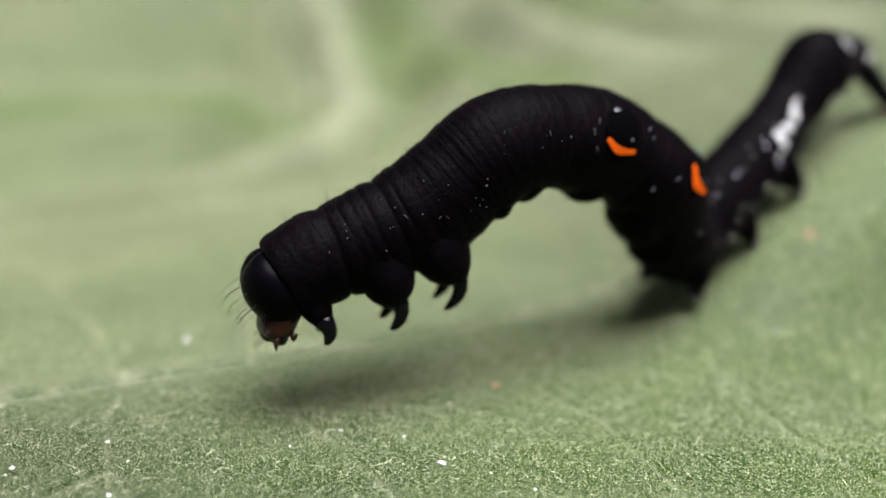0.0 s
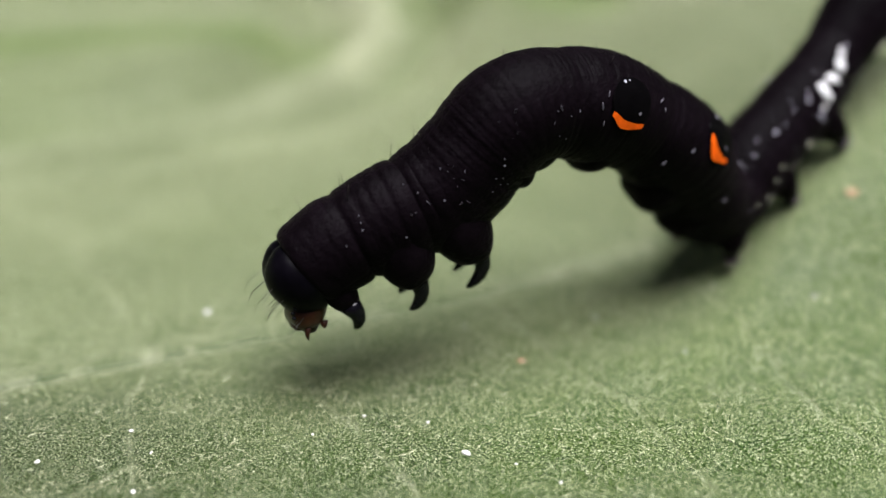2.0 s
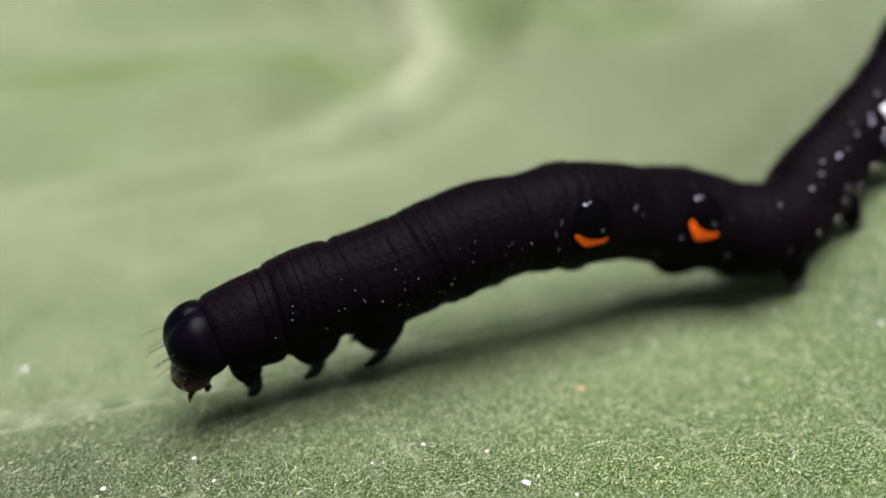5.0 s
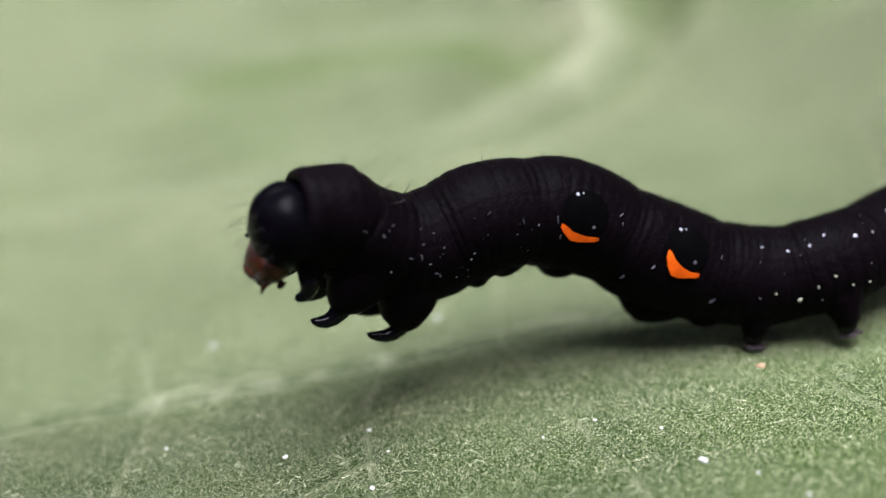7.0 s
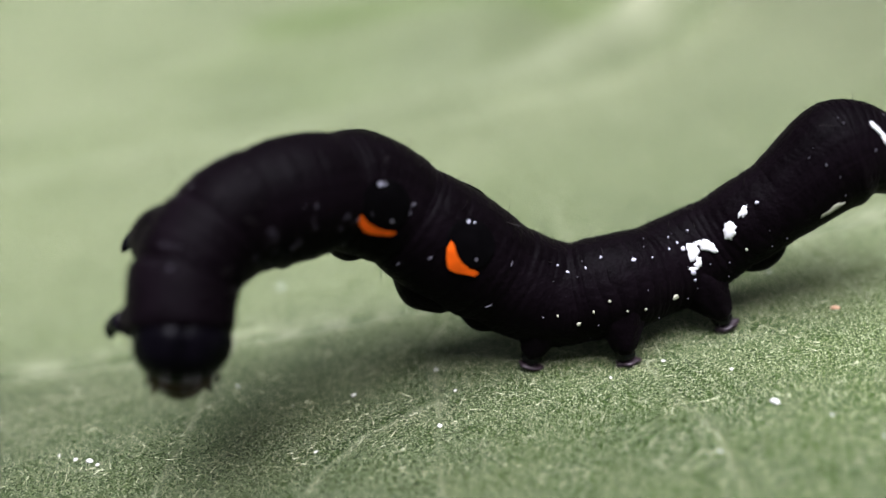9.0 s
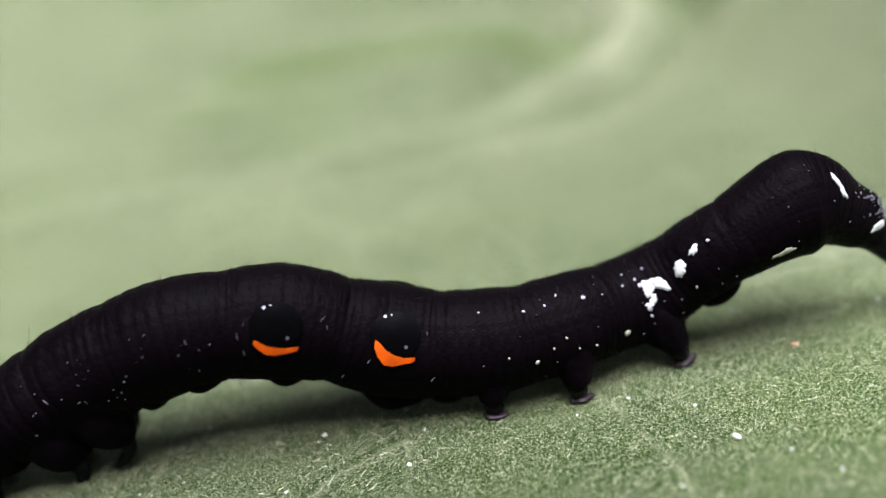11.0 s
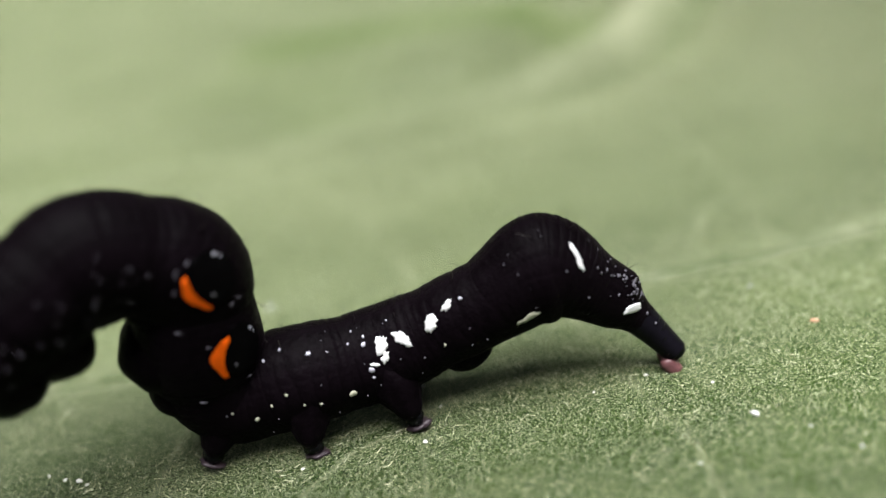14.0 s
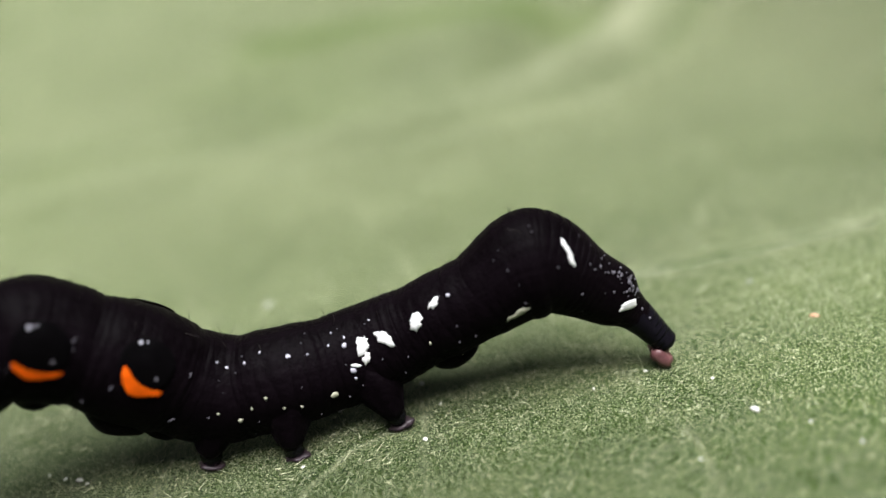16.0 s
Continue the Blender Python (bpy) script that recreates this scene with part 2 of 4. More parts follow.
def leaf_plan(x, y):
    """Height in millimetres and paleness of the leaf over the plan."""
    z = 0.35 * smooth_noise(x, y, 22, 3) * np.clip((y - 52) / 20, 0.12, 1)
    z = z + 0.10 * smooth_noise(x, y, 5, 4) + 0.035 * smooth_noise(x, y, 1.1, 5) + 0.02 * smooth_noise(x, y, 0.45, 6)
    d = y - midrib_y(x)
    z = z - 0.30 * np.exp(-((d / 0.3) ** 2)) + 0.10 * np.exp(-(((d - 1.1) / 0.7) ** 2)) + 0.05 * np.exp(-(((d + 1.2) / 0.8) ** 2))
    pale = np.exp(-(((d - 0.7) / 0.8) ** 2)) * np.clip(0.12 + 0.4 * smooth_noise(x, y, 1.7, 8), 0.02, 0.5)
    for line in THIN_VEINS:
        r, a = near_line(x + 0.25 * smooth_noise(x, y, 2.5, 9), y, line)
        w = 0.13 + 0.18 * (y > 57)
        z = z - 0.13 * np.exp(-((r / (2.2 * w)) ** 2))
        pale = pale + (0.26 + 0.24 * smooth_noise(x, y, 1.5, 10)) * np.exp(-((r / w) ** 2)) * np.clip(1.6 - y / 66, 0.12, 1)
    for line, w in WIDE_VEINS:
        r, a = near_line(x, y, line)
        z = z + 0.9 * np.exp(-((r / w) ** 2)) - 6.5 * np.exp(-(((r - 3.2 * w) / (2.2 * w)) ** 2)) * np.clip((y - 90) / 40, 0, 1)
        pale = pale + 0.75 * np.clip((x + 2) / 30, 0.2, 1) * np.exp(-((r / (1.5 * w)) ** 2)) * (0.8 + 0.4 * smooth_noise(x, y, 9, 11))
    z = z + leaf_rise(x, y)
    z = z + 4.5 * smooth_noise(x, y, 45, 12) * np.clip((y - 105) / 60, 0, 1)
    z = z + 1.2 * np.sin((x + 0.15 * y) * 0.37) * np.clip((y - 112) / 40, 0, 1) * np.clip((x - 15) / 15, 0, 1)
    z = z + 0.0009 * np.clip(y - 150, 0, 400) ** 2
    return z, np.clip(pale, 0, 1)


FOLD_SHADE_ZONES = [([(56, 104), (50, 128), (49, 150), (58, 190), (76, 270)], 5.0), ([(80, 120), (76, 150), (84, 180), (106, 260)], 5.0), ([(-20, 139), (0, 138), (20, 134), (31, 144)], 6.0), ([(104, 120), (108, 150), (118, 170)], 6.0)]


def leaf_fold_shade(x, y):
    """Painted shade of the far leaf's undulations, between its side veins, with random tone."""
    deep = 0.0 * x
    for line, w in FOLD_SHADE_ZONES:
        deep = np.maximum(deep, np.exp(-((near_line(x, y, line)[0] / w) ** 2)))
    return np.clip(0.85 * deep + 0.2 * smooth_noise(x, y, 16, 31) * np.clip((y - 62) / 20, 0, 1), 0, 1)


def spread(stops):
    """Grid lines from stops of (start, step), closed by a last start."""
    out = []
    for (a, step), (b, _) in zip(stops, stops[1:]):
        out += list(np.arange(a, b - step * 0.5, step))
    return np.array(out + [stops[-1][0]])


def leaf():
    xs = spread([(-330, 12), (-90, 4), (-46, 0.28), (64, 1.2), (110, 6), (360, 0)])
    ys = spread([(-120, 8), (0, 3), (24, 0.28), (56, 0.12), (59.6, 0.55), (78, 1.6), (150, 4), (430, 0)])
    X, Y = np.meshgrid(xs, ys)
    Z, pale = leaf_plan(X, Y)
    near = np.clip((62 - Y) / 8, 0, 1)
    # near blade painted lighter on its rising side, far blade the other way
    lit_tone = np.clip(0.5 + ((X - 10) / 62 + 0.22 * smooth_noise(X, Y, 17, 41)) * near + (20 - X) / 260 * (1 - near), 0, 1)
    nx, ny = len(xs), len(ys)
    co = np.stack([X, Y, Z], -1).reshape(-1, 3) * S
    idx = np.arange(nx * ny).reshape(ny, nx)
    quads = np.stack([idx[:-1, :-1], idx[:-1, 1:], idx[1:, 1:], idx[1:, :-1]], -1).reshape(-1, 4)
    mid = co[quads].mean(1) / S  # the rounded outline of the blade
    quads = quads[(np.abs(mid[:, 0] - 15) / 345) ** 3 + (np.abs(mid[:, 1] - 155) / 275) ** 3 < 1]
    me = bpy.data.meshes.new("leaf")
    me.vertices.add(len(co))
    me.vertices.foreach_set("co", co.ravel())
    me.loops.add(quads.size)
    me.loops.foreach_set("vertex_index", quads.ravel())
    me.polygons.add(len(quads))
    me.polygons.foreach_set("loop_start", np.arange(0, quads.size, 4))
    me.update(calc_edges=True)
    me.attributes.new("vein", "FLOAT", "POINT").data.foreach_set("value", pale.ravel())
    me.attributes.new("lit_tone", "FLOAT", "POINT").data.foreach_set("value", lit_tone.ravel())
    me.attributes.new("deep", "FLOAT", "POINT").data.foreach_set("value", leaf_fold_shade(X, Y).ravel())
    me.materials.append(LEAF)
    me.shade_smooth()
    ob = new("ground_leaf", me)
    solid = ob.modifiers.new("thickness", "SOLIDIFY")
    solid.thickness, solid.offset = 0.0006, -1
    return tagged(ob, "broad pale green leaf with fine hairs, sunken midrib and pale veins", "leaf", kind="structure")


def leaf_fuzz(count):
    """Short pale hairs that lie low on the leaf, as one mesh."""
    rng = np.random.RandomState(5)
    x = -46 + 108 * rng.rand(count) ** 0.8
    y = 26 + 44 * rng.beta(1.5, 1.9, count)
    z, _ = leaf_plan(x, y)
    turn = 0.95 + 0.9 * smooth_noise(x, y, 13, 21) + rng.normal(0, 0.45, count)
    long = rng.uniform(0.05, 0.12, count)
    rise = rng.uniform(0.2, 1.0, count)
    wide = rng.uniform(0.006, 0.013, count)
    few = np.arange(count) < 1400  # scattered longer bristles
    long = np.where(few, rng.uniform(0.45, 0.95, count), long)
    rise = np.where(few, rng.uniform(0.1, 0.5, count), rise)
    wide = np.where(few, 0.022, wide)
    turn = np.where(few, rng.uniform(0, 6.28, count), turn)
    dx, dy = np.cos(turn) * np.cos(rise), np.sin(turn) * np.cos(rise)
    dz = np.sin(rise)
    px, py = -np.sin(turn) * wide, np.cos(turn) * wide
    base = np.stack([x, y, z - 0.01], -1)
    tip = base + np.stack([dx, dy, dz], -1) * long[:, None]
    side = np.stack([px, py, np.zeros(count)], -1)
    lift = np.stack([np.zeros(count), np.zeros(count), wide * 1.6], -1)
    co = np.stack([base - side, base + side, base + lift, tip], 1).reshape(-1, 3) * S
    k = np.arange(count)[:, None] * 4
    tris = np.concatenate([k + [0, 1, 3], k + [1, 2, 3], k + [2, 0, 3]], 0)
    me = bpy.data.meshes.new("leaf_fuzz")
    me.vertices.add(len(co))
    me.vertices.foreach_set("co", co.ravel())
    me.loops.add(tris.size)
    me.loops.foreach_set("vertex_index", tris.ravel())
    me.polygons.add(len(tris))
    me.polygons.foreach_set("loop_start", np.arange(0, tris.size, 3))
    me.update(calc_edges=True)
    me.materials.append(FUZZ)
    return tagged(new("leaf_fuzz", me), "short pale hairs lying low on the leaf", "leaf hairs", kind="stuff")


leaf()
leaf_fuzz(170000)


def fleck(name, x, y, size, material, label, seed):
    z = float(leaf_plan(np.array([x]), np.array([y]))[0][0])
    rng = random.Random(seed)
    v, f = lump((0, 0, size * 0.28), (size, size * rng.uniform(0.5, 0.8), size * 0.42), seed, 0.5, 6, 9)
    ob = new(name, mesh_of(name, v, f, material))
    ob.matrix_world = pose(x * S, y * S, z * S, 0, 0, rng.uniform(0, 180))
    return tagged(ob, label, "debris", "specks on the leaf")


fleck("plant_crumb", 22.2, 48.8, 0.3, SEED, "tiny orange-tan plant crumb lying on the leaf", 1)
fleck("plant_crumb", 50.0, 51.8, 0.4, SEED, "tiny orange-tan plant crumb lying on the leaf", 2)
for n, (x, y, size) in enumerate([(-3.2, 44.5, 0.17), (15.4, 41.2, 0.3), (-8.3, 48.8, 0.17), (-3, 50, 0.15), (29.3, 52, 0.18), (10.7, 46.6, 0.14),
                                  (14.2, 44.7, 0.14), (17.8, 39.4, 0.12), (-10.5, 43.9, 0.13), (7.3, 45.9, 0.12), (19.6, 37.2, 0.14), (38.6, 51.5, 0.2),
                                  (-2, 47.4, 0.12), (11.3, 38.2, 0.12), (33, 46, 0.15), (-16, 52, 0.14), (20, 54, 0.15), (44, 47, 0.2), (3, 62, 0.3), (-14, 64, 0.3), (-24.6, 46.9, 0.22), (-25.6, 47.3, 0.16), (-24.0, 46.4, 0.14), (-26.8, 48.0, 0.14)]):
    fleck("dust_fleck", x, y, size, DUST, "small white dust fleck on the leaf", 20 + n)

# ---- the larva: anatomy along the body, in millimetres from the head ----
MARK = [0, 3.0, 6.7, 11.2, 17, 23, 30.4, 36.6, 41.6, 46.4, 52.6, 57.6, 61.9, 67.7]
GIRTH_AT = [0, 1.5, 3.0, 6.7, 11.2, 14, 17, 20, 23, 26.7, 30.4, 33.5, 36.6, 41.6, 46.4, 50, 52.6, 55, 57, 58.8, 60.4, 61.8, 62.5, 63.3, 65, 68.2]
GIRTH = [2.6, 2.85, 2.9, 3.05, 3.3, 3.4, 3.55, 3.5, 3.7, 3.5, 3.7, 3.5, 3.5, 3.25, 3.1, 2.8, 2.7, 3.05, 3.3, 2.75, 2.2, 1.75, 1.42, 1.16, 0.98, 0.78]
FOLDS = [4.6, 8.9, 13.9, 20, 26.7, 33.6, 39.1, 44, 49.4]
FIRST, LAST = 2.6, 66.8
ring_at = [FIRST]
while ring_at[-1] < LAST:  # closer where the body bends most
    ring_at.append(ring_at[-1] + (0.3 if 53 < ring_at[-1] < 62.5 else 0.66))
RINGS = len(ring_at)


def girth(u):
    r = float(np.interp(u, GIRTH_AT, GIRTH))
    for f in FOLDS:
        r -= 0.11 * math.exp(-(((u - f) / 0.6) ** 2)) * min(1, r / 3)
    return r


CREASES = [(4.6, 0.16, 0.2), (5.7, 0.07, 0.15), (6.6, 0.08, 0.15), (7.6, 0.09, 0.15), (8.9, 0.12, 0.18), (9.8, 0.07, 0.15), (10.9, 0.06, 0.15), (12.4, 0.05, 0.14)]
for f in (14.2, 20, 26.7, 33.6, 39.1, 44, 49.4):
    CREASES += [(f + d, 0.08 - 0.02 * abs(d), 0.12) for d in (-1.1, -0.6, -0.15, 0.35, 0.85)]
CREASES += [(u + 0.2 * math.sin(u), 0.035, 0.12) for u in (16, 17.5, 23.5, 25, 29.5, 31, 36, 37.5, 42, 46.8, 51.5, 53)]


def crease(u, phi):
    """How deep the fine creases are at a place of the skin; each fades in and out around the body."""
    depth = 0.0
    for k, (f, d, w) in enumerate(CREASES):
        e = (u - f - 0.10 * noise.noise(Vector((f, phi * 0.025, 2)))) / w
        if abs(e) < 3:
            depth += d * math.exp(-e * e) * min(1.2, max(0.15, 0.75 + 0.9 * noise.noise(Vector((f * 3.1, phi * 0.018, 7)))))
    return depth


def back_rise(u):
    """The pointed hump before the tail, and the plate that overhangs the last feet."""
    return 1 + 0.12 * math.exp(-(((u - 57.0) / 1.7) ** 2)) + 0.16 * math.exp(-(((u - 61.5) / 0.8) ** 2)) - 0.06 * math.exp(-(((u - 59.6) / 0.8) ** 2))


def belly_drop(u):
    return float(np.interp(u, [0, 6, 10, 15, 18, 26, 29, 33, 35.5, 47, 51, 56, 62], [1.0, 1.11, 1.19, 1.13, 0.98, 0.94, 0.96, 1.0, 0.92, 0.86, 0.93, 0.92, 0.9]))


def skin_point(u, phi, off=0.0, origin=0.0):
    """A point of the skin at u along the body and the angle phi up from the flank (degrees), seen from a ring at origin."""
    r = girth(u) + off
    a = radians(phi)
    belly = belly_drop(u) if math.sin(a) < 0 else back_rise(u)
    return Vector((u - origin, -0.93 * r * math.cos(a), belly * r * math.sin(a)))


def ring_mesh(u, step, last=False):
    rng = random.Random(int(u * 100))
    half = 1.7 if u == FIRST else 0.35 + 0.95 * step
    verts, faces, around = [], [], 36
    rows = [(-0.95, 0.6)] + [(k / 8, 1 - 0.03 * (k / 8) ** 2) for k in range(-8, 9)] + [(0.95, 0.6)]
    if u == FIRST:  # the rounded collar behind the head
        rows = [(-0.6, 0.5), (-0.88, 0.76), (-0.98, 0.86), (-1, 0.92), (-0.95, 0.97), (-0.82, 1.0), (-0.6, 1.01)] + rows[6:]
    if last:
        rows = rows[:10] + [(0.5, 0.95), (0.8, 0.75), (0.95, 0.4), (1.0, 0.05)]
    bulge = rng.uniform(0.997, 1.003)
    for s, k in rows:
        for j in range(around):
            phi = 360 * j / around
            p = skin_point(u + s * half, phi, -crease(u + s * half, phi), u)
            wob = 1 + 0.012 * noise.noise(Vector((u * 2 + s, math.cos(radians(phi)) * 2.2, math.sin(radians(phi)) * 2.2)) * 1.3)
            verts.append(Vector((p.x, p.y * k * bulge * wob, p.z * k * bulge * wob)) * S)
    for i in range(len(rows) - 1):
        for j in range(around):
            n = (j + 1) % around
            faces.append((i * around + j, i * around + n, (i + 1) * around + n, (i + 1) * around + j))
    return mesh_of("body_ring", verts, faces, TAIL if u > 62.9 else SKIN)


def patch_mesh(name, ring_u, u, phi, outline, material, off=0.07, side=1, rows=5):
    """A thin raised patch on the skin. outline(s) gives for s from 0 to 1 the place along the body and the lower and upper edge, in mm."""
    verts, faces, cols = [], [], 17
    for i in range(cols):
        du, low, high = outline(i / (cols - 1))
        for j in range(rows):
            h = low + (high - low) * j / (rows - 1)
            edge = min(i, cols - 1 - i, j + 1, rows - j)
            p = skin_point(u + du, phi + math.degrees(h / girth(u)), off if edge > 0 else off * 0.4, ring_u)
            verts.append(Vector((p.x, p.y * side, p.z)) * S)
    for i in range(cols - 1):
        for j in range(rows - 1):
            q = (i * rows + j, (i + 1) * rows + j, (i + 1) * rows + j + 1, i * rows + j + 1)
            faces.append(q if side > 0 else q[::-1])
    return mesh_of(name, verts, faces, material)


def oval(a, b, lean=0.0, rough=0.0, seed=0):
    """A leaning, slightly ragged oval for patch_mesh."""
    rng = random.Random(seed)
    k = [rng.uniform(1 - rough, 1 + rough) for _ in range(4)]

    def at(s):
        x = -math.cos(math.pi * s)
        w = math.sin(math.pi * s) + 0.02
        g = k[0] * (1 - s) + k[1] * s
        return a * x, b * (lean * x - w * g), b * (lean * x + w * (k[2] * (1 - s) + k[3] * s))
    return at


def crescent(stops):
    """The orange mark under an eyespot: a flat wedge, from stops of place along it, lower and upper edge, in mm."""
    at, low, high = zip(*stops)

    def edge(s):
        tilt = 0.28 * max(0, s - 0.3)
        return 1.28 * (2 * s - 1), float(np.interp(s, at, low)) + tilt, float(np.interp(s, at, high)) + tilt
    return edge


THIN_WEDGE = [(0, 0.1, 0.4), (0.12, -0.2, 0.28), (0.3, -0.5, 0.05), (0.5, -0.54, -0.06), (0.7, -0.5, -0.14), (0.88, -0.44, -0.12), (1, -0.36, -0.16)]
FULL_WEDGE = [(0, 0.55, 0.85), (0.12, -0.1, 0.72), (0.3, -0.62, 0.3), (0.5, -0.68, 0.0), (0.75, -0.54, -0.18), (0.9, -0.5, -0.14), (1, -0.4, -0.2)]

larva = tagged(new("caterpillar"), "velvety black caterpillar with orange-rimmed eyespots and white flecks on a leaf", "caterpillar")
rings = []
for i, u in enumerate(ring_at):
    rings.append(part("body_ring", ring_mesh(u, 0.3 if 53 < u < 62.5 else 0.66, i == RINGS - 1), larva))


def ring_near(u):
    i = min(range(RINGS), key=lambda k: abs(ring_at[k] - u))
    return rings[i], ring_at[i]


# eyespots on both flanks
for u, phi, wedge in ((23.0, 8, THIN_WEDGE), (30.4, 17, FULL_WEDGE)):
    ring, ru = ring_near(u)
    for side in (1, -1):
        part("eyespot", patch_mesh("eyespot", ru, u - 0.15, phi + 19, oval(1.5, 1.4), EYEBLACK, 0.14, side, 9), ring, "round black eyespot")
        part("orange_crescent", patch_mesh("orange_crescent", ru, u - 0.1, phi, crescent(wedge), ORANGE, 0.19, side, 5), ring, "bright orange crescent under the eyespot")
        part("eyespot_glint", patch_mesh("eyespot_glint", ru, u - 0.85, phi + 35, oval(0.10, 0.10), SPOT, 0.2, side), ring, "white dot")
        part("eyespot_glint", patch_mesh("eyespot_glint", ru, u - 0.5, phi + 37, oval(0.05, 0.05), SPOT, 0.2, side), ring, "tiny white dot")
        part("eyespot_glint", patch_mesh("eyespot_glint", ru, u + 0.55, phi + 9, oval(0.1, 0.1), GREY, 0.2, side), ring, "small grey dot")

# white flecks of the rear half: along, angle round the body, half length, half width, turn, raggedness
def blob_mesh(name, ring_u, u, phi, long, thick, turn, rough, material, side, seed, around=32):
    """A thin raised fleck with an uneven outline that follows the skin."""
    off = Vector((seed * 3.7, seed * 1.3, 0))
    ca, sa = math.cos(radians(turn)), math.sin(radians(turn))
    verts, faces = [], []
    for k in range(around):
        w = 2 * math.pi * k / around
        d = Vector((math.cos(w), math.sin(w), 0))
        g = 1 + rough * (noise.noise(d * 1.2 + off) + 0.3 * noise.noise(d * 2.6 + off) + (0.9 * noise.noise(d * 4.5 + off) if around > 20 else 0))
        bend = 0.35 * rough * thick * noise.noise(Vector((d.x * 1.5, seed, 5)))
        for q, lift in ((1.0, 0.02), (0.93, 0.075), (0.5, 0.1)):
            a, b = long * g * q * d.x, thick * g * q * d.y + bend
            p = skin_point(u + a * ca - b * sa, phi + math.degrees((a * sa + b * ca) / girth(u)), lift, ring_u)
            verts.append(Vector((p.x, p.y * side, p.z)) * S)
    p = skin_point(u, phi, 0.11, ring_u)
    verts.append(Vector((p.x, p.y * side, p.z)) * S)
    for k in range(around):
        n = (k + 1) % around
        for j in (0, 1):
            q = (3 * k + j, 3 * n + j, 3 * n + j + 1, 3 * k + j + 1)
            faces.append(q if side > 0 else q[::-1])
        q = (3 * k + 2, 3 * n + 2, 3 * around)
        faces.append(q if side > 0 else q[::-1])
    return mesh_of(name, verts, faces, material)


BIG = [(47.0, 41, 0.62, 0.30, 66, 0.5), (46.95, 26, 0.40, 0.2, 50, 0.5), (46.0, 23, 0.3, 0.1, -25, 0.4), (48.4, 38, 0.66, 0.31, -58, 0.35), (50.1, 39, 0.56, 0.37, 42, 0.35), (51.2, 50, 0.42, 0.18, 32, 0.6)]
BIG_REAR = [(58.3, 43, 0.74, 0.20, -42, 0.6), (54.6, -14, 0.72, 0.20, 2, 0.5), (62.0, 26, 0.70, 0.25, 48, 0.2)]
SMALL = [(51.9, 50, 0.17), (45.4, 48, 0.2), (45.9, 57, 0.12), (45.4, 19, 0.24), (45.4, 10, 0.12), (41.9, 53, 0.19), (40.9, 65, 0.12), (40.1, 57, 0.12), (38.9, 57, 0.14),
         (36.0, 62, 0.10), (44.1, 54, 0.10), (44.5, 68, 0.08), (47.9, 66, 0.10), (42.8, 50, 0.08)]
PALE = [(43.7, -2, 0.32), (39.0, -1, 0.19), (39.9, 10, 0.11), (40.7, 17, 0.12), (42.0, -3, 0.10), (41.3, 1, 0.08), (50.2, 7, 0.12), (50.8, -50, 0.2), (37.5, 12, 0.1)]
TAIL_DOTS = [(57.9, 27, 0.08), (59.4, 8, 0.08), (61.3, 40, 0.1), (63.3, 45, 0.14), (64.3, 40, 0.1), (57.0, 60, 0.07), (55.6, 35, 0.07)]
FRONT_DOTS = [(14.5, -3, 0.08), (14.8, 2, 0.06), (19.5, 14, 0.08), (9.2, 30, 0.07), (5.3, 22, 0.07), (5.5, 38, 0.06), (5.4, 30, 0.05), (8.2, 12, 0.06), (8.5, 12, 0.05), (10.6, 10, 0.06), (12.0, 40, 0.06), (4.0, 15, 0.05), (7.4, -8, 0.06), (8.6, 46, 0.05), (13, 22, 0.05), (16.5, 35, 0.05)]
rng = random.Random(17)
for n in range(44):  # the mottled grey patch on the tail
    TAIL_DOTS.append((rng.gauss(60.9, 0.7), rng.gauss(58, 11), rng.uniform(0.04, 0.15)))
for cu, cphi in ((11.8, 4), (13.6, -14), (15.6, 22), (18.2, 10), (12.6, 24)):  # clusters of pale specks
    for n in range(5):
        FRONT_DOTS.append((rng.gauss(cu, 0.45), rng.gauss(cphi, 9), rng.uniform(0.014, 0.045)))
for n in range(34):  # fine specks along the flank
    FRONT_DOTS.append((rng.uniform(34, 62), rng.uniform(-30, 80), rng.uniform(0.03, 0.065)))
SCARS = [(21.3, 30, 0.3, 80), (20.9, 18, 0.35, 100), (21.2, 2, 0.25, 95), (25.2, 38, 0.3, 60), (25.5, 30, 0.2, 110), (28.6, 6, 0.22, 70), (27.4, -20, 0.3, 85), (33.2, -8, 0.3, 60), (32.8, 40, 0.22, 95), (9.6, 16, 0.3, 110), (18.4, 20, 0.25, 100)]
for side in (1, -1):
    for n, (u, phi, a, turn) in enumerate(SCARS):
        ring, ru = ring_near(u)
        part("skin_scar", blob_mesh("skin_scar", ru, u, phi, 0.7 * a, 0.02, turn, 0.4, GREY, side, n + 70, 12), ring, "thin pale scratch")
    for n, (u, phi, a, b, turn, rough) in enumerate(BIG + BIG_REAR):
        if side < 0 and phi > 30:
            continue
        ring, ru = ring_near(u)
        part("white_fleck", blob_mesh("white_fleck", ru, u, phi, a, b, turn, rough, CREAM if u == 54.6 else WHITE, side, n), ring, "white fleck")
    for flecks, material, label in ((SMALL, SPOT, "small pale dot"), (PALE, CREAM, "pale cream dot"), (TAIL_DOTS, GREY, "grey dot"), (FRONT_DOTS, GREY, "grey dot")):
        for n, (u, phi, a) in enumerate(flecks):
            if side < 0 and phi > 40:
                continue
            ring, ru = ring_near(u)
            part("skin_dot", blob_mesh("skin_dot", ru, u, phi, 0.8 * a, 0.62 * a, 40 * n, 0.5, material, side, n + 20, 11), ring, label)


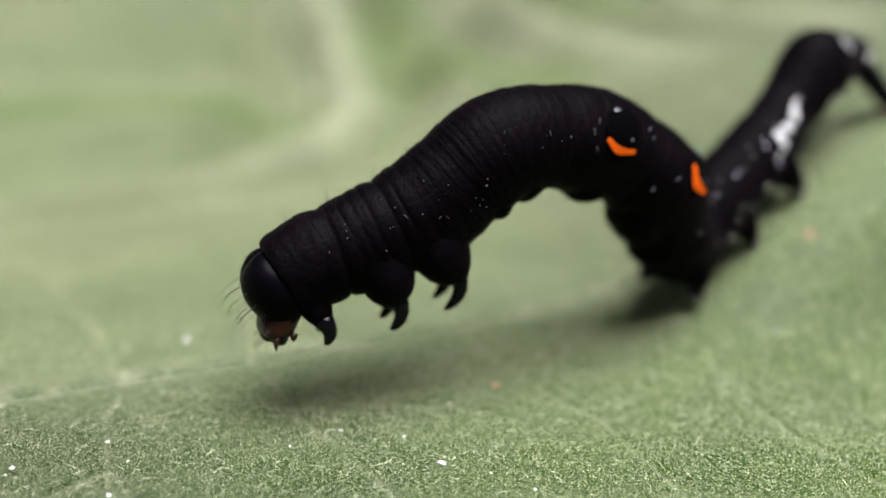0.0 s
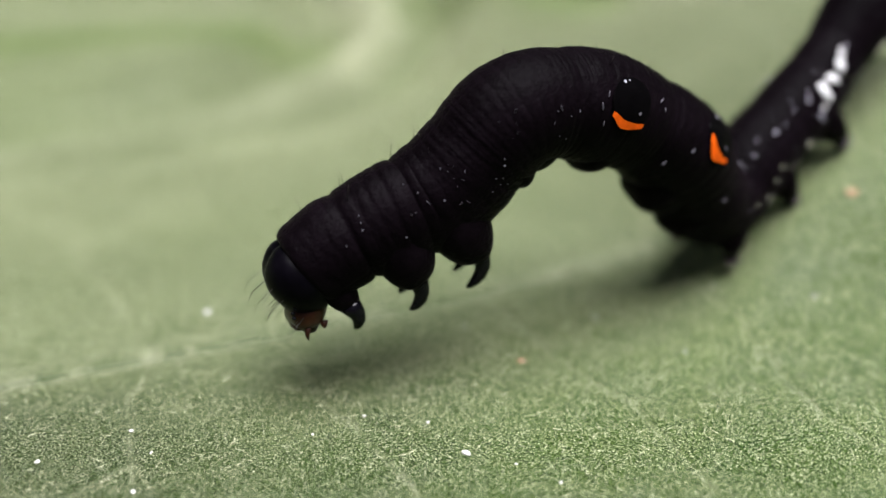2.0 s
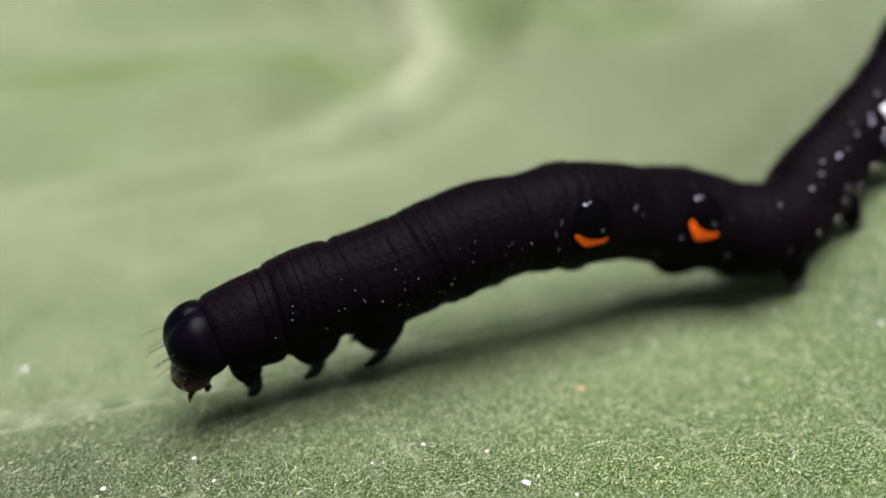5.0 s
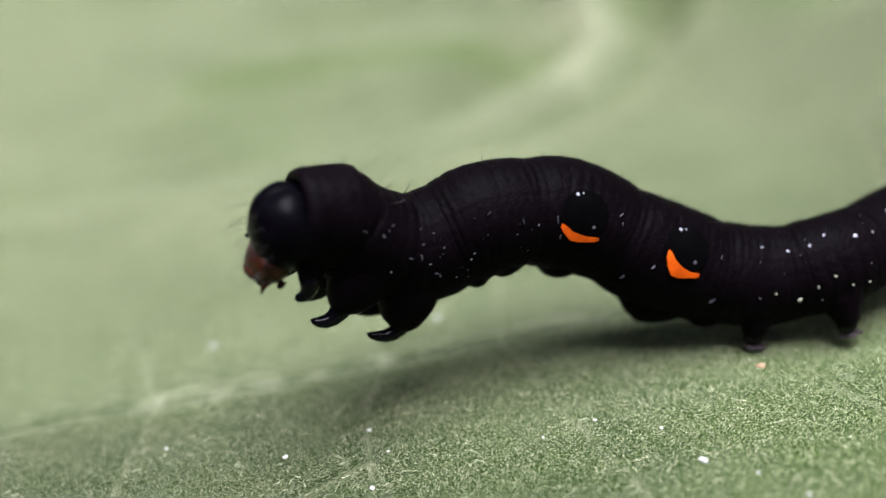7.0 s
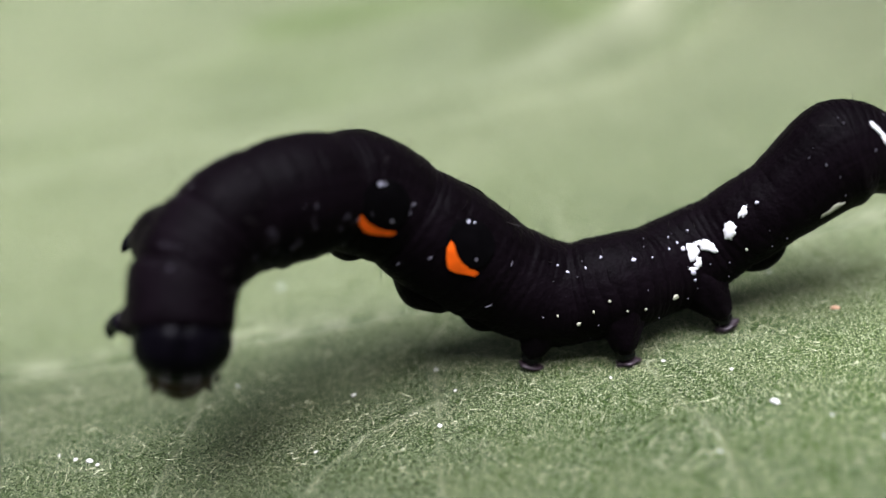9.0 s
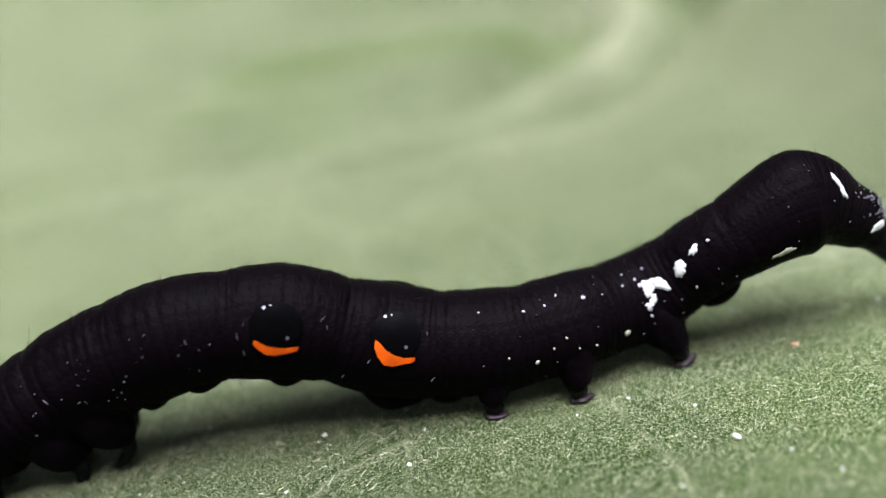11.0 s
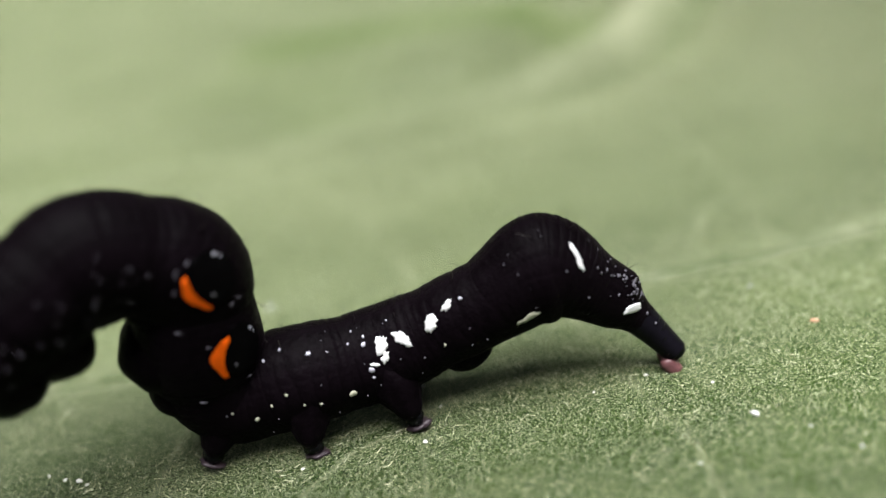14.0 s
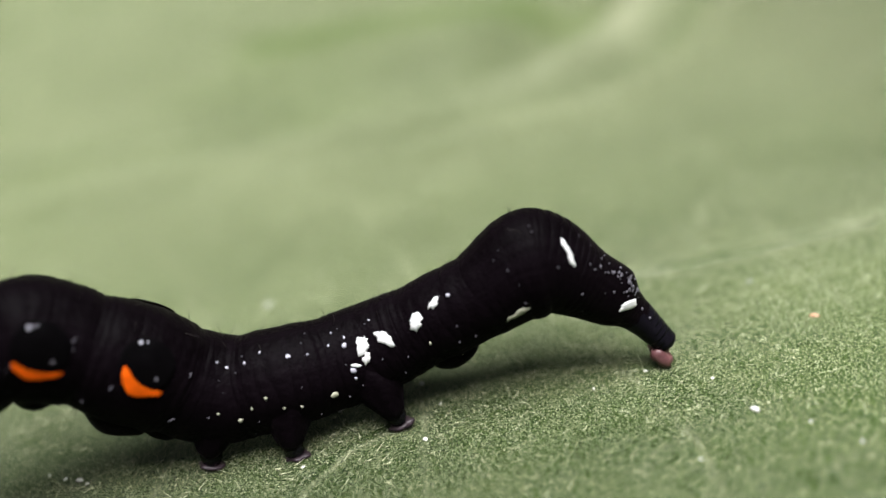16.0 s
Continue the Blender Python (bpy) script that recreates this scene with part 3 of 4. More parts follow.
# head, mouthparts and legs
def head_mesh():
    v, f = lump((0.15, 0, 0.02), (2.15, 2.5, 2.62), 3, 0.03, 18, 28)
    out = []
    for p in v:
        x, y, z = p / S
        groove = 0.16 * math.exp(-((y / 0.35) ** 2)) * max(0, z / 2.8 + 0.25)
        lower = max(0.0, -z / 2.75)
        out.append(Vector((x - 0.9 * lower * lower + groove * (x < 0), y * (1 - 0.42 * lower ** 1.5), z - groove)) * S)
    return mesh_of("head", out, f, HEADBLACK)


head = part("head", head_mesh(), larva, "glossy black head capsule")
v, f = lump((-1.15, 0, -1.62), (1.36, 1.74, 1.2), 12, 0.12, 14, 24)
part("lower_face", mesh_of("lower_face", v, f, BROWN), head, "dark reddish brown lower face")
for side in (1, -1):
    v, f = lump((-1.75, 0.5 * side, -2.4), (0.55, 0.55, 0.6), 5 + side, 0.2, 8, 12)
    part("mandible", mesh_of("mandible", v, f, BROWN), head, "reddish brown jaw")
    v, f = tube([(-1.7, 1.2 * side, -2.1), (-2.1, 1.4 * side, -2.4), (-2.3, 1.45 * side, -2.7)], [0.24, 0.16, 0.05], 8)
    part("antenna", mesh_of("antenna", v, f, BROWN), head, "short brown antenna")
    v, f = tube([(-0.9, 1.0 * side, -2.7), (-1.1, 1.05 * side, -2.95), (-1.2, 0.95 * side, -3.1)], [0.28, 0.18, 0.06], 8)
    part("palp", mesh_of("palp", v, f, BROWN), head, "dark brown mouth feeler")
    for k in range(5):
        a = radians(10 + 38 * k)
        v, f = lump((-1.3 - 0.5 * math.cos(a), 1.72 * side, -0.95 + 0.5 * math.sin(a)), (0.14, 0.14, 0.14), k, 0.02, 6, 8)
        part("ocellus", mesh_of("ocellus", v, f, SHINY), head)
v, f = lump((-2.2, 0, -1.95), (0.5, 0.95, 0.5), 9, 0.15, 8, 12)
part("labrum", mesh_of("labrum", v, f, BROWN), head, "brown upper lip")
v, f = tube([(-1.2, 0, -2.5), (-1.28, 0, -2.85), (-1.34, 0, -3.05)], [0.16, 0.1, 0.04], 8)
part("spinneret", mesh_of("spinneret", v, f, BROWN), head)

# how far the hind two pairs of legs swing towards the head at a time, in degrees
SWING = {6.9: [(0, 0), (3.2, 0), (5.3, -12), (6.3, -18), (6.9, 10), (7.2, 0), (7.5, -34), (8.2, -48), (8.7, -10), (9, 0), (11.6, 0), (12.4, 85), (15.3, 85), (16, 30)],
         10.6: [(0, 0), (3.2, 0), (5.3, -8), (6.3, -25), (6.9, 25), (7.2, 22), (7.5, 30), (8, -5), (8.5, 18), (9, 0), (11.6, 0), (12.4, 85), (15.3, 85), (16, 30)]}
LEGS = []
for u, reach, base, drop, lean in ((1.5, 0.85, 0.85, 0.4, 0.2), (6.9, 1.08, 1.62, 0.8, 0.5), (10.6, 1.05, 1.7, 0.92, 0.85)):
    ring, ru = ring_near(u)
    low = -belly_drop(u) * girth(u) - drop
    for side in (1, -1):
        y = 1.25 * side
        v, f = lump((u - ru + 0.1, -y, low + 1.5 * base), (base * 1.15, base * 0.95, base * 1.75), int(u), 0.05, 14, 20)
        coxa = part("leg_base", mesh_of("leg_base", v, f, SKIN), ring)
        root = (u - ru + 0.25 * lean, -y, low + 0.3)
        path = [(0, 0, 0), (0.05 * lean, -y * 0.05, -0.3 - 0.3 * reach), (-0.15 * lean, -y * 0.1, -0.3 - 0.75 * reach), (-0.5 * lean - 0.1, -y * 0.12, -0.3 - 1.1 * reach),
                (-0.95 * lean - 0.25, -y * 0.1, -0.3 - 1.32 * reach), (-1.25 * lean - 0.4, -y * 0.05, -0.3 - 1.42 * reach), (-1.45 * lean - 0.5, 0, -0.3 - 1.42 * reach)]
        v, f = tube(path, [0.70, 0.60, 0.50, 0.42, 0.32, 0.2, 0.05], 12)
        leg = part("thoracic_leg", mesh_of("thoracic_leg", v, f, SHINY), ring, "shiny black hooked leg")
        leg.location = Vector(root) * S
        if u > 5:
            LEGS.append((leg, root, SWING[u]))

# the belly hangs in a soft bulge under each of the middle segments
for u, long, drop in ((14.6, 1.5, 0.25), (18.1, 2.0, 0.5), (23.6, 2.1, 0.55), (30.8, 2.5, 1.0), (34.0, 2.0, 0.55)):
    ring, ru = ring_near(u)
    low = -belly_drop(u) * girth(u) - drop
    v, f = lump((u - ru, 0, low + 2.3), (long, 2.5, 2.3), int(u), 0.06, 16, 26)
    part("belly_bulge", mesh_of("belly_bulge", v, f, SKIN), ring, "soft bulge of the black belly")
ring, ru = ring_near(50.3)
v, f = lump((50.3 - ru, 0, -1.75), (1.9, 2.0, 1.6), 4, 0.04, 14, 22)
part("belly_bulge", mesh_of("belly_bulge", v, f, SKIN), ring)

for u, ahead, out in ((36.6, -0.1, 2.3), (41.6, -0.6, 2.65), (46.4, 0.35, 2.85)):
    ring, ru = ring_near(u)
    for side in (1, -1):
        x = u - ru + ahead
        y = -out * side
        path = [(x * 0.2, -0.5 * side, 0.2), (x * 0.4, 0.45 * y, -0.7), (x * 0.7, 0.72 * y, -1.6), (x * 0.9, 0.92 * y, -2.25), (x, y, -2.7), (x, y, -2.9)]
        v, f = tube(path, [1.9, 2.0, 1.6, 1.1, 0.84, 0.62], 24, 0.9)
        wrinkled = []
        for k, p in enumerate(v):  # folds that run down the sheath
            w = 2 * math.pi * (k % 24) / 24
            g = 1 + 0.045 * math.sin(7 * w + u) + 0.03 * math.sin(11 * w)
            c = Vector(path[k // 24]) * S
            wrinkled.append(c + (p - c) * g)
        part("proleg_sheath", mesh_of("proleg_sheath", wrinkled, f, SKIN), ring, "folded black base of the proleg")
        v, f = lump((x + 0.03, y, -3.1), (0.64, 0.58, 0.74), int(u), 0.16, 12, 18)
        part("proleg", mesh_of("proleg", v, f, SHINY), ring, "shiny black stubby proleg")
        v, f = lump((x + 0.1, 1.05 * y, -3.72), (0.78, 0.52, 0.17), int(u) + 3, 0.45, 8, 22)
        part("proleg_foot", mesh_of("proleg_foot", v, f, PINK), ring, "dull pinkish gripping foot pad")
ring, ru = rings[-1], ring_at[-1]
for side in (1, -1):
    v, f = lump((68.2 - ru, -0.42 * side, -0.75), (0.85, 0.5, 0.5), 7 + side, 0.3, 10, 16)
    part("anal_foot", mesh_of("anal_foot", v, f, ROSE), ring, "pinkish clasping foot")


def bristles(u, phis, length, seed):
    ring, ru = ring_near(u)
    rng = random.Random(seed)
    for phi in phis:
        p = skin_point(u + rng.uniform(-0.4, 0.4), phi, 0, ru)
        q = skin_point(u + rng.uniform(-0.4, 0.4), phi + rng.uniform(-8, 8), length, ru)
        v, f = tube([p, (p + q) / 2 + Vector((0.06, 0, 0)), q], [0.022, 0.016, 0.006], 5)
        part("bristle", mesh_of("bristle", v, f, HAIR), ring)


for n, u in enumerate((3, 5.6, 9.6, 12.5, 17.5, 21.5, 24.5, 29, 32, 35, 38.5, 41, 45, 48.5, 52, 56.5, 58, 61)):
    bristles(u, (62, 95, 124) if n % 2 else (78, 108), 0.65 if u > 12 else 0.85, n)
for n, u in enumerate((20.5, 27.5)):
    bristles(u, (-62, -80), 0.6, 60 + n)
for k in range(18):
    rng = random.Random(80 + k)
    y, z = rng.uniform(-2, 2), rng.uniform(-2, 2)
    v, f = tube([(-1.4, y, z), (-2.5, y * 1.1, z * 1.05), (-3.1, y * 1.15, z - 0.2)], [0.022, 0.015, 0.006], 5)
    part("bristle", mesh_of("bristle", v, f, HAIR), head)


# ---- how the larva moves ----
STANCES = []


def stance(t, *spots):
    """Where the midline of the body lies at a time: its fourteen marks from the head to the tail, in millimetres."""
    STANCES.append((t, np.array(spots, float)))


def midline(spots, u):
    """A smooth curve through the marks (Catmull-Rom over MARK) and its direction."""
    i = min(max(int(np.searchsorted(MARK, u, "right")) - 1, 0), len(MARK) - 2)
    a, b = MARK[i], MARK[i + 1]
    h = b - a
    slope = []
    for k in (i, i + 1):
        lo, hi = max(k - 1, 0), min(k + 1, len(MARK) - 1)
        slope.append((spots[hi] - spots[lo]) / (MARK[hi] - MARK[lo]))
    t = (u - a) / h
    p = (2 * t**3 - 3 * t**2 + 1) * spots[i] + (t**3 - 2 * t**2 + t) * h * slope[0] + (3 * t**2 - 2 * t**3) * spots[i + 1] + (t**3 - t**2) * h * slope[1]
    d = (6 * t**2 - 6 * t) * (spots[i] - spots[i + 1]) / h + (3 * t**2 - 4 * t + 1) * slope[0] + (3 * t**2 - 2 * t) * slope[1]
    return Vector(p), Vector(d).normalized()


# how far the front half rolls about its own length at a time, in degrees
ROLL = [(0, 13), (3, 14), (5.2, -4), (5.6, -3), (6, 9), (6.5, 7), (7, -4), (7.3, 3), (8.5, 0), (11.8, 0), (12.3, -6), (12.6, -8), (13, -10), (15, -10), (15.5, -9), (16, -2)]

# and how far the foremost part rolls on top of that, while the head swings round
FRONT_ROLL = [(8.5, 0), (8.8, 15), (8.9, 34), (9.0, 56), (9.2, 56), (10.2, 25), (11.0, 0)]


def ring_poses(spots, places, roll, front):
    """Poses along the midline, with the back turned the least from ring to ring, away from the planted prolegs."""
    line = [midline(spots, u) for u in places]
    root = min(range(len(places)), key=lambda k: abs(places[k] - 41.6))
    back = [None] * len(places)
    up = Vector((0, 0, 1))
    back[root] = (up - up.dot(line[root][1]) * line[root][1]).normalized()
    for order in (range(root - 1, -1, -1), range(root + 1, len(places))):
        last = root
        for k in order:
            turn = line[last][1].rotation_difference(line[k][1])
            b = turn @ back[last]
            back[k] = (b - b.dot(line[k][1]) * line[k][1]).normalized()
            last = k
    out = []
    for u, (p, d), b in zip(places, line, back):
        b = Matrix.Rotation(radians(roll * float(np.interp(u, (10, 17, 27, 36), (0.15, 1, 1, 0))) + front * float(np.interp(u, (0, 3, 6, 14), (0.5, 1.1, 1.1, 0)))), 3, d) @ b
        m = Matrix((d, b.cross(d), b)).transposed().to_4x4()
        out.append(Matrix.Translation(p * S) @ m)
    return out


def motions():
    stance(0, (7.7, 50.1, 8.7), (9.9, 50.1, 10.2), (13.2, 50.2, 11.3), (17.1, 50.2, 13.0), (22.4, 50.2, 16.5), (29.2, 51.2, 16.0), (35.4, 52.1, 12.2), (39.5, 54.1, 6.6), (44.1, 55.9, 9.2), (48.4, 57.5, 11.9), (52.5, 59.3, 15.0), (56.4, 60.8, 17.9), (60.9, 61.8, 17.9), (65.1, 60.9, 14.3))
    stance(0.5, (7.9, 50.2, 8.5), (9.8, 50.1, 9.9), (12.9, 50.2, 11.4), (17.0, 50.2, 13.1), (22.2, 50.3, 16.8), (28.5, 51.2, 16.5), (35.0, 52.1, 12.3), (39.5, 54.1, 6.6), (44.1, 55.9, 9.2), (48.4, 57.5, 11.9), (52.5, 59.3, 15.0), (56.4, 60.8, 17.9), (60.9, 61.8, 17.9), (65.1, 60.9, 14.3))
    stance(1, (7.7, 50.1, 8.8), (9.9, 50.1, 10.4), (13.0, 50.3, 11.8), (17.0, 50.4, 13.3), (22.0, 50.4, 17.1), (28.4, 51.2, 16.4), (34.9, 52.1, 12.1), (39.5, 54.1, 6.6), (44.1, 55.9, 9.2), (48.4, 57.5, 11.9), (52.5, 59.3, 15.0), (56.4, 60.8, 17.9), (60.9, 61.8, 17.9), (65.1, 60.9, 14.3))
    stance(1.5, (7.6, 50.2, 8.8), (9.9, 50.3, 10.3), (13.1, 50.4, 11.8), (17.2, 50.5, 13.4), (22.0, 50.4, 17.2), (28.1, 51.2, 16.5), (34.7, 52.2, 12.1), (39.5, 54.1, 6.6), (44.1, 55.9, 9.2), (48.4, 57.5, 11.9), (52.5, 59.3, 15.0), (56.4, 60.8, 17.9), (60.9, 61.8, 17.9), (65.1, 60.9, 14.3))
    stance(2, (8.1, 50.3, 8.4), (10.1, 50.4, 10.0), (13.2, 50.4, 11.4), (17.1, 50.5, 13.0), (21.7, 50.4, 17.0), (27.5, 51.2, 16.4), (34.3, 52.2, 12.3), (39.5, 54.1, 6.6), (44.1, 55.9, 9.2), (48.4, 57.5, 11.9), (52.5, 59.3, 15.0), (56.4, 60.8, 17.9), (60.9, 61.8, 17.9), (65.1, 60.9, 14.3))
    stance(2.5, (8.0, 50.3, 8.6), (10.0, 50.3, 10.1), (13.2, 50.4, 11.6), (17.2, 50.5, 13.1), (21.5, 50.3, 16.8), (27.5, 51.2, 16.5), (34.2, 52.2, 12.2), (39.5, 54.1, 6.6), (44.1, 55.9, 9.2), (48.4, 57.5, 11.9), (52.5, 59.3, 15.0), (56.4, 60.8, 17.9), (60.9, 61.8, 17.9), (65.1, 60.9, 14.3))
    stance(2.8, (7.3, 50.4, 7.5), (9.5, 50.4, 9.0), (12.7, 50.4, 10.3), (16.6, 50.5, 12.2), (21.4, 50.4, 15.9), (27.3, 51.2, 15.8), (33.9, 52.2, 11.5), (39.5, 54.1, 6.6), (44.1, 55.9, 9.2), (48.4, 57.5, 11.9), (52.5, 59.3, 15.0), (56.4, 60.8, 17.9), (60.9, 61.8, 17.9), (65.1, 60.9, 14.3))
    stance(3, (7.8, 50.1, 12.5), (10.5, 50.0, 12.7), (13.7, 50.3, 12.6), (17.6, 50.5, 13.6), (21.8, 50.4, 17.2), (27.9, 51.2, 16.9), (34.5, 52.2, 12.3), (39.5, 54.1, 6.6), (44.1, 55.9, 9.2), (48.4, 57.5, 11.9), (52.5, 59.3, 15.0), (56.4, 60.8, 17.9), (60.9, 61.8, 17.9), (65.1, 60.9, 14.3))
    stance(3.1, (8.4, 49.2, 14.4), (11.0, 49.4, 14.2), (14.4, 49.7, 13.7), (17.7, 50.0, 14.5), (21.7, 50.2, 17.5), (27.8, 51.2, 16.8), (34.4, 52.2, 12.3), (39.5, 54.1, 6.6), (44.1, 55.9, 9.2), (48.4, 57.5, 11.9), (52.5, 59.3, 15.0), (56.4, 60.8, 17.9), (60.9, 61.8, 17.9), (65.1, 60.9, 14.3))
    stance(3.2, (9.7, 47.0, 14.2), (11.2, 46.1, 15.9), (13.8, 47.4, 16.2), (17.3, 48.9, 16.0), (21.2, 49.7, 17.6), (27.0, 51.2, 16.7), (33.7, 52.2, 12.4), (39.5, 54.1, 6.6), (44.1, 55.9, 9.2), (48.4, 57.5, 11.9), (52.5, 59.3, 15.0), (56.4, 60.8, 17.9), (60.9, 61.8, 17.9), (65.1, 60.9, 14.3))
    stance(5.3, (-2.2, 52.7, 6.3), (1.0, 53.2, 6.6), (4.5, 53.5, 6.8), (9.3, 53.9, 7.1), (15.7, 54.3, 9.4), (22.6, 54.8, 9.4), (32.4, 56.2, 6.7), (39.5, 54.1, 6.6), (44.1, 55.9, 9.2), (48.4, 57.5, 11.9), (52.5, 59.3, 15.0), (56.4, 60.8, 17.9), (60.9, 61.8, 17.9), (65.1, 60.9, 14.3))
    stance(5.5, (-2.2, 52.7, 6.9), (1.0, 53.2, 6.8), (4.4, 53.5, 6.3), (9.1, 53.8, 6.6), (15.3, 53.9, 9.5), (22.0, 54.3, 9.3), (31.7, 55.8, 6.3), (39.5, 54.1, 6.6), (44.1, 55.9, 9.2), (48.4, 57.5, 11.9), (52.5, 59.3, 15.0), (56.4, 60.8, 17.9), (60.9, 61.8, 17.9), (65.1, 60.9, 14.3))
    stance(5.8, (-2.0, 54.0, 6.5), (1.3, 54.3, 6.9), (4.6, 54.6, 6.2), (8.9, 55.0, 6.8), (14.1, 55.0, 10.7), (21.2, 55.0, 11.0), (29.4, 55.5, 7.7), (34.8, 54.2, 5.6), (39.3, 55.1, 6.9), (44.3, 56.6, 8.2), (48.1, 57.0, 11.1), (52.2, 57.9, 13.0), (56.5, 58.6, 12.0), (60.7, 58.5, 7.6))
    stance(6, (-3.3, 53.0, 7.3), (-0.2, 53.4, 7.3), (3.1, 53.9, 6.3), (7.6, 54.5, 5.6), (11.1, 54.4, 11.2), (17.4, 54.6, 11.5), (23.0, 54.1, 7.7), (30.2, 54.5, 4.8), (34.7, 54.5, 4.9), (40.3, 56.0, 5.0), (43.8, 54.9, 7.8), (48.1, 55.0, 8.2), (52.0, 55.4, 6.0), (56.4, 56.0, 0.9))
    stance(6.3, (-4.7, 52.5, 6.5), (-1.7, 53.0, 6.6), (1.6, 53.7, 5.9), (6.0, 54.5, 6.4), (8.7, 54.5, 12.8), (13.7, 54.5, 12.9), (18.3, 53.5, 9.8), (24.5, 54.0, 3.9), (29.3, 53.1, 4.2), (34.9, 54.6, 4.6), (39.2, 54.3, 7.8), (44.0, 55.0, 9.1), (47.4, 54.9, 6.1), (51.5, 55.5, 1.0))
    stance(6.5, (-6.6, 52.5, 8.0), (-3.4, 52.9, 7.9), (0.1, 53.4, 7.5), (4.4, 54.0, 9.3), (8.0, 54.2, 12.9), (13.2, 54.5, 12.3), (18.0, 53.5, 8.8), (24.1, 53.2, 4.2), (28.9, 52.4, 4.7), (34.6, 54.2, 5.1), (39.3, 54.5, 7.7), (43.5, 55.0, 9.0), (46.8, 54.9, 6.0), (50.8, 55.5, 1.0))
    stance(6.7, (-6.0, 50.5, 14.9), (-3.1, 51.2, 14.6), (-0.5, 52.0, 12.2), (2.5, 53.0, 11.0), (7.0, 53.5, 12.2), (12.3, 54.0, 11.2), (17.6, 53.5, 7.4), (23.9, 53.5, 4.2), (28.8, 52.7, 4.7), (34.5, 54.6, 5.1), (38.9, 54.5, 8.0), (43.1, 55.0, 9.3), (46.4, 54.9, 6.3), (50.3, 55.5, 1.4))
    stance(7, (-5.3, 49.5, 14.8), (-2.8, 50.3, 14.8), (-0.9, 51.3, 12.6), (1.8, 52.5, 10.9), (6.4, 53.1, 11.6), (11.4, 53.8, 10.5), (17.5, 53.4, 6.5), (23.3, 52.7, 4.2), (28.1, 51.9, 4.7), (33.6, 53.7, 5.1), (38.7, 54.5, 7.4), (42.8, 55.0, 8.7), (46.1, 54.9, 5.8), (49.9, 55.5, 0.8))
    stance(7.2, (-13.0, 51.0, 7.6), (-9.9, 51.4, 7.5), (-6.3, 51.9, 8.0), (-2.0, 52.5, 8.6), (3.5, 53.0, 11.0), (9.7, 53.5, 10.7), (16.2, 53.5, 7.0), (23.2, 52.6, 3.9), (28.0, 51.7, 4.2), (33.5, 53.5, 4.6), (38.6, 54.3, 7.1), (42.8, 55.0, 8.7), (46.1, 54.9, 5.8), (49.9, 55.5, 0.8))
    stance(7.5, (-16.0, 51.5, 5.7), (-12.9, 51.8, 6.3), (-9.0, 52.1, 6.8), (-3.9, 52.5, 7.7), (1.3, 52.7, 10.3), (7.3, 53.0, 9.7), (14.2, 53.0, 6.5), (23.2, 52.6, 3.9), (28.0, 51.7, 4.2), (33.5, 53.5, 4.6), (38.6, 54.3, 7.1), (42.8, 55.0, 8.7), (46.1, 54.9, 5.8), (49.9, 55.5, 0.8))
    stance(7.7, (-17.3, 51.5, 5.4), (-14.2, 51.8, 5.8), (-10.5, 52.1, 6.3), (-5.6, 52.5, 6.8), (-0.7, 52.7, 10.5), (6.0, 53.0, 10.7), (12.7, 53.0, 7.3), (21.1, 53.0, 4.2), (26.6, 53.3, 4.5), (30.8, 53.5, 6.6), (34.7, 54.1, 10.1), (37.3, 54.5, 10.2), (40.0, 54.9, 6.3), (42.2, 55.5, 1.7))
    stance(7.8, (-18.1, 51.5, 5.9), (-15.0, 51.8, 6.5), (-11.3, 52.1, 6.7), (-6.7, 52.5, 6.7), (-2.2, 52.5, 11.3), (4.3, 52.5, 12.2), (10.8, 52.5, 8.6), (18.4, 52.0, 5.5), (23.3, 52.3, 6.2), (25.6, 52.5, 10.0), (29.2, 53.3, 11.3), (33.8, 54.0, 10.6), (36.7, 54.4, 7.1), (39.2, 55.0, 2.5))
    stance(8, (-18.1, 51.0, 6.3), (-15.1, 51.3, 7.5), (-11.9, 51.6, 7.4), (-7.5, 52.0, 7.2), (-3.9, 51.9, 12.1), (1.9, 51.9, 12.7), (7.2, 51.4, 8.2), (12.5, 51.2, 5.8), (16.2, 51.8, 7.0), (20.1, 51.9, 9.1), (24.5, 52.5, 9.7), (30.1, 53.0, 10.0), (33.1, 53.4, 8.1), (36.6, 54.0, 3.4))
    stance(8.2, (-18.3, 50.0, 6.2), (-15.3, 50.4, 6.9), (-12.0, 50.9, 6.8), (-7.9, 51.5, 7.4), (-4.8, 51.5, 12.2), (0.2, 51.5, 13.5), (3.7, 50.8, 9.9), (9.6, 52.2, 3.9), (13.8, 51.4, 3.9), (18.5, 53.3, 3.9), (22.6, 50.6, 7.8), (26.9, 50.8, 9.5), (29.9, 50.8, 7.7), (32.9, 50.8, 3.5))
    stance(8.5, (-20.7, 48.5, 8.8), (-17.8, 48.9, 9.0), (-14.6, 49.4, 9.1), (-10.9, 50.0, 9.7), (-7.3, 50.2, 13.7), (-2.3, 50.5, 12.7), (0.9, 50.3, 8.8), (5.5, 50.5, 3.9), (9.7, 50.9, 3.9), (14.3, 51.7, 3.9), (19.8, 50.6, 7.6), (24.5, 50.8, 9.7), (28.2, 50.8, 7.6), (31.9, 50.8, 3.0))
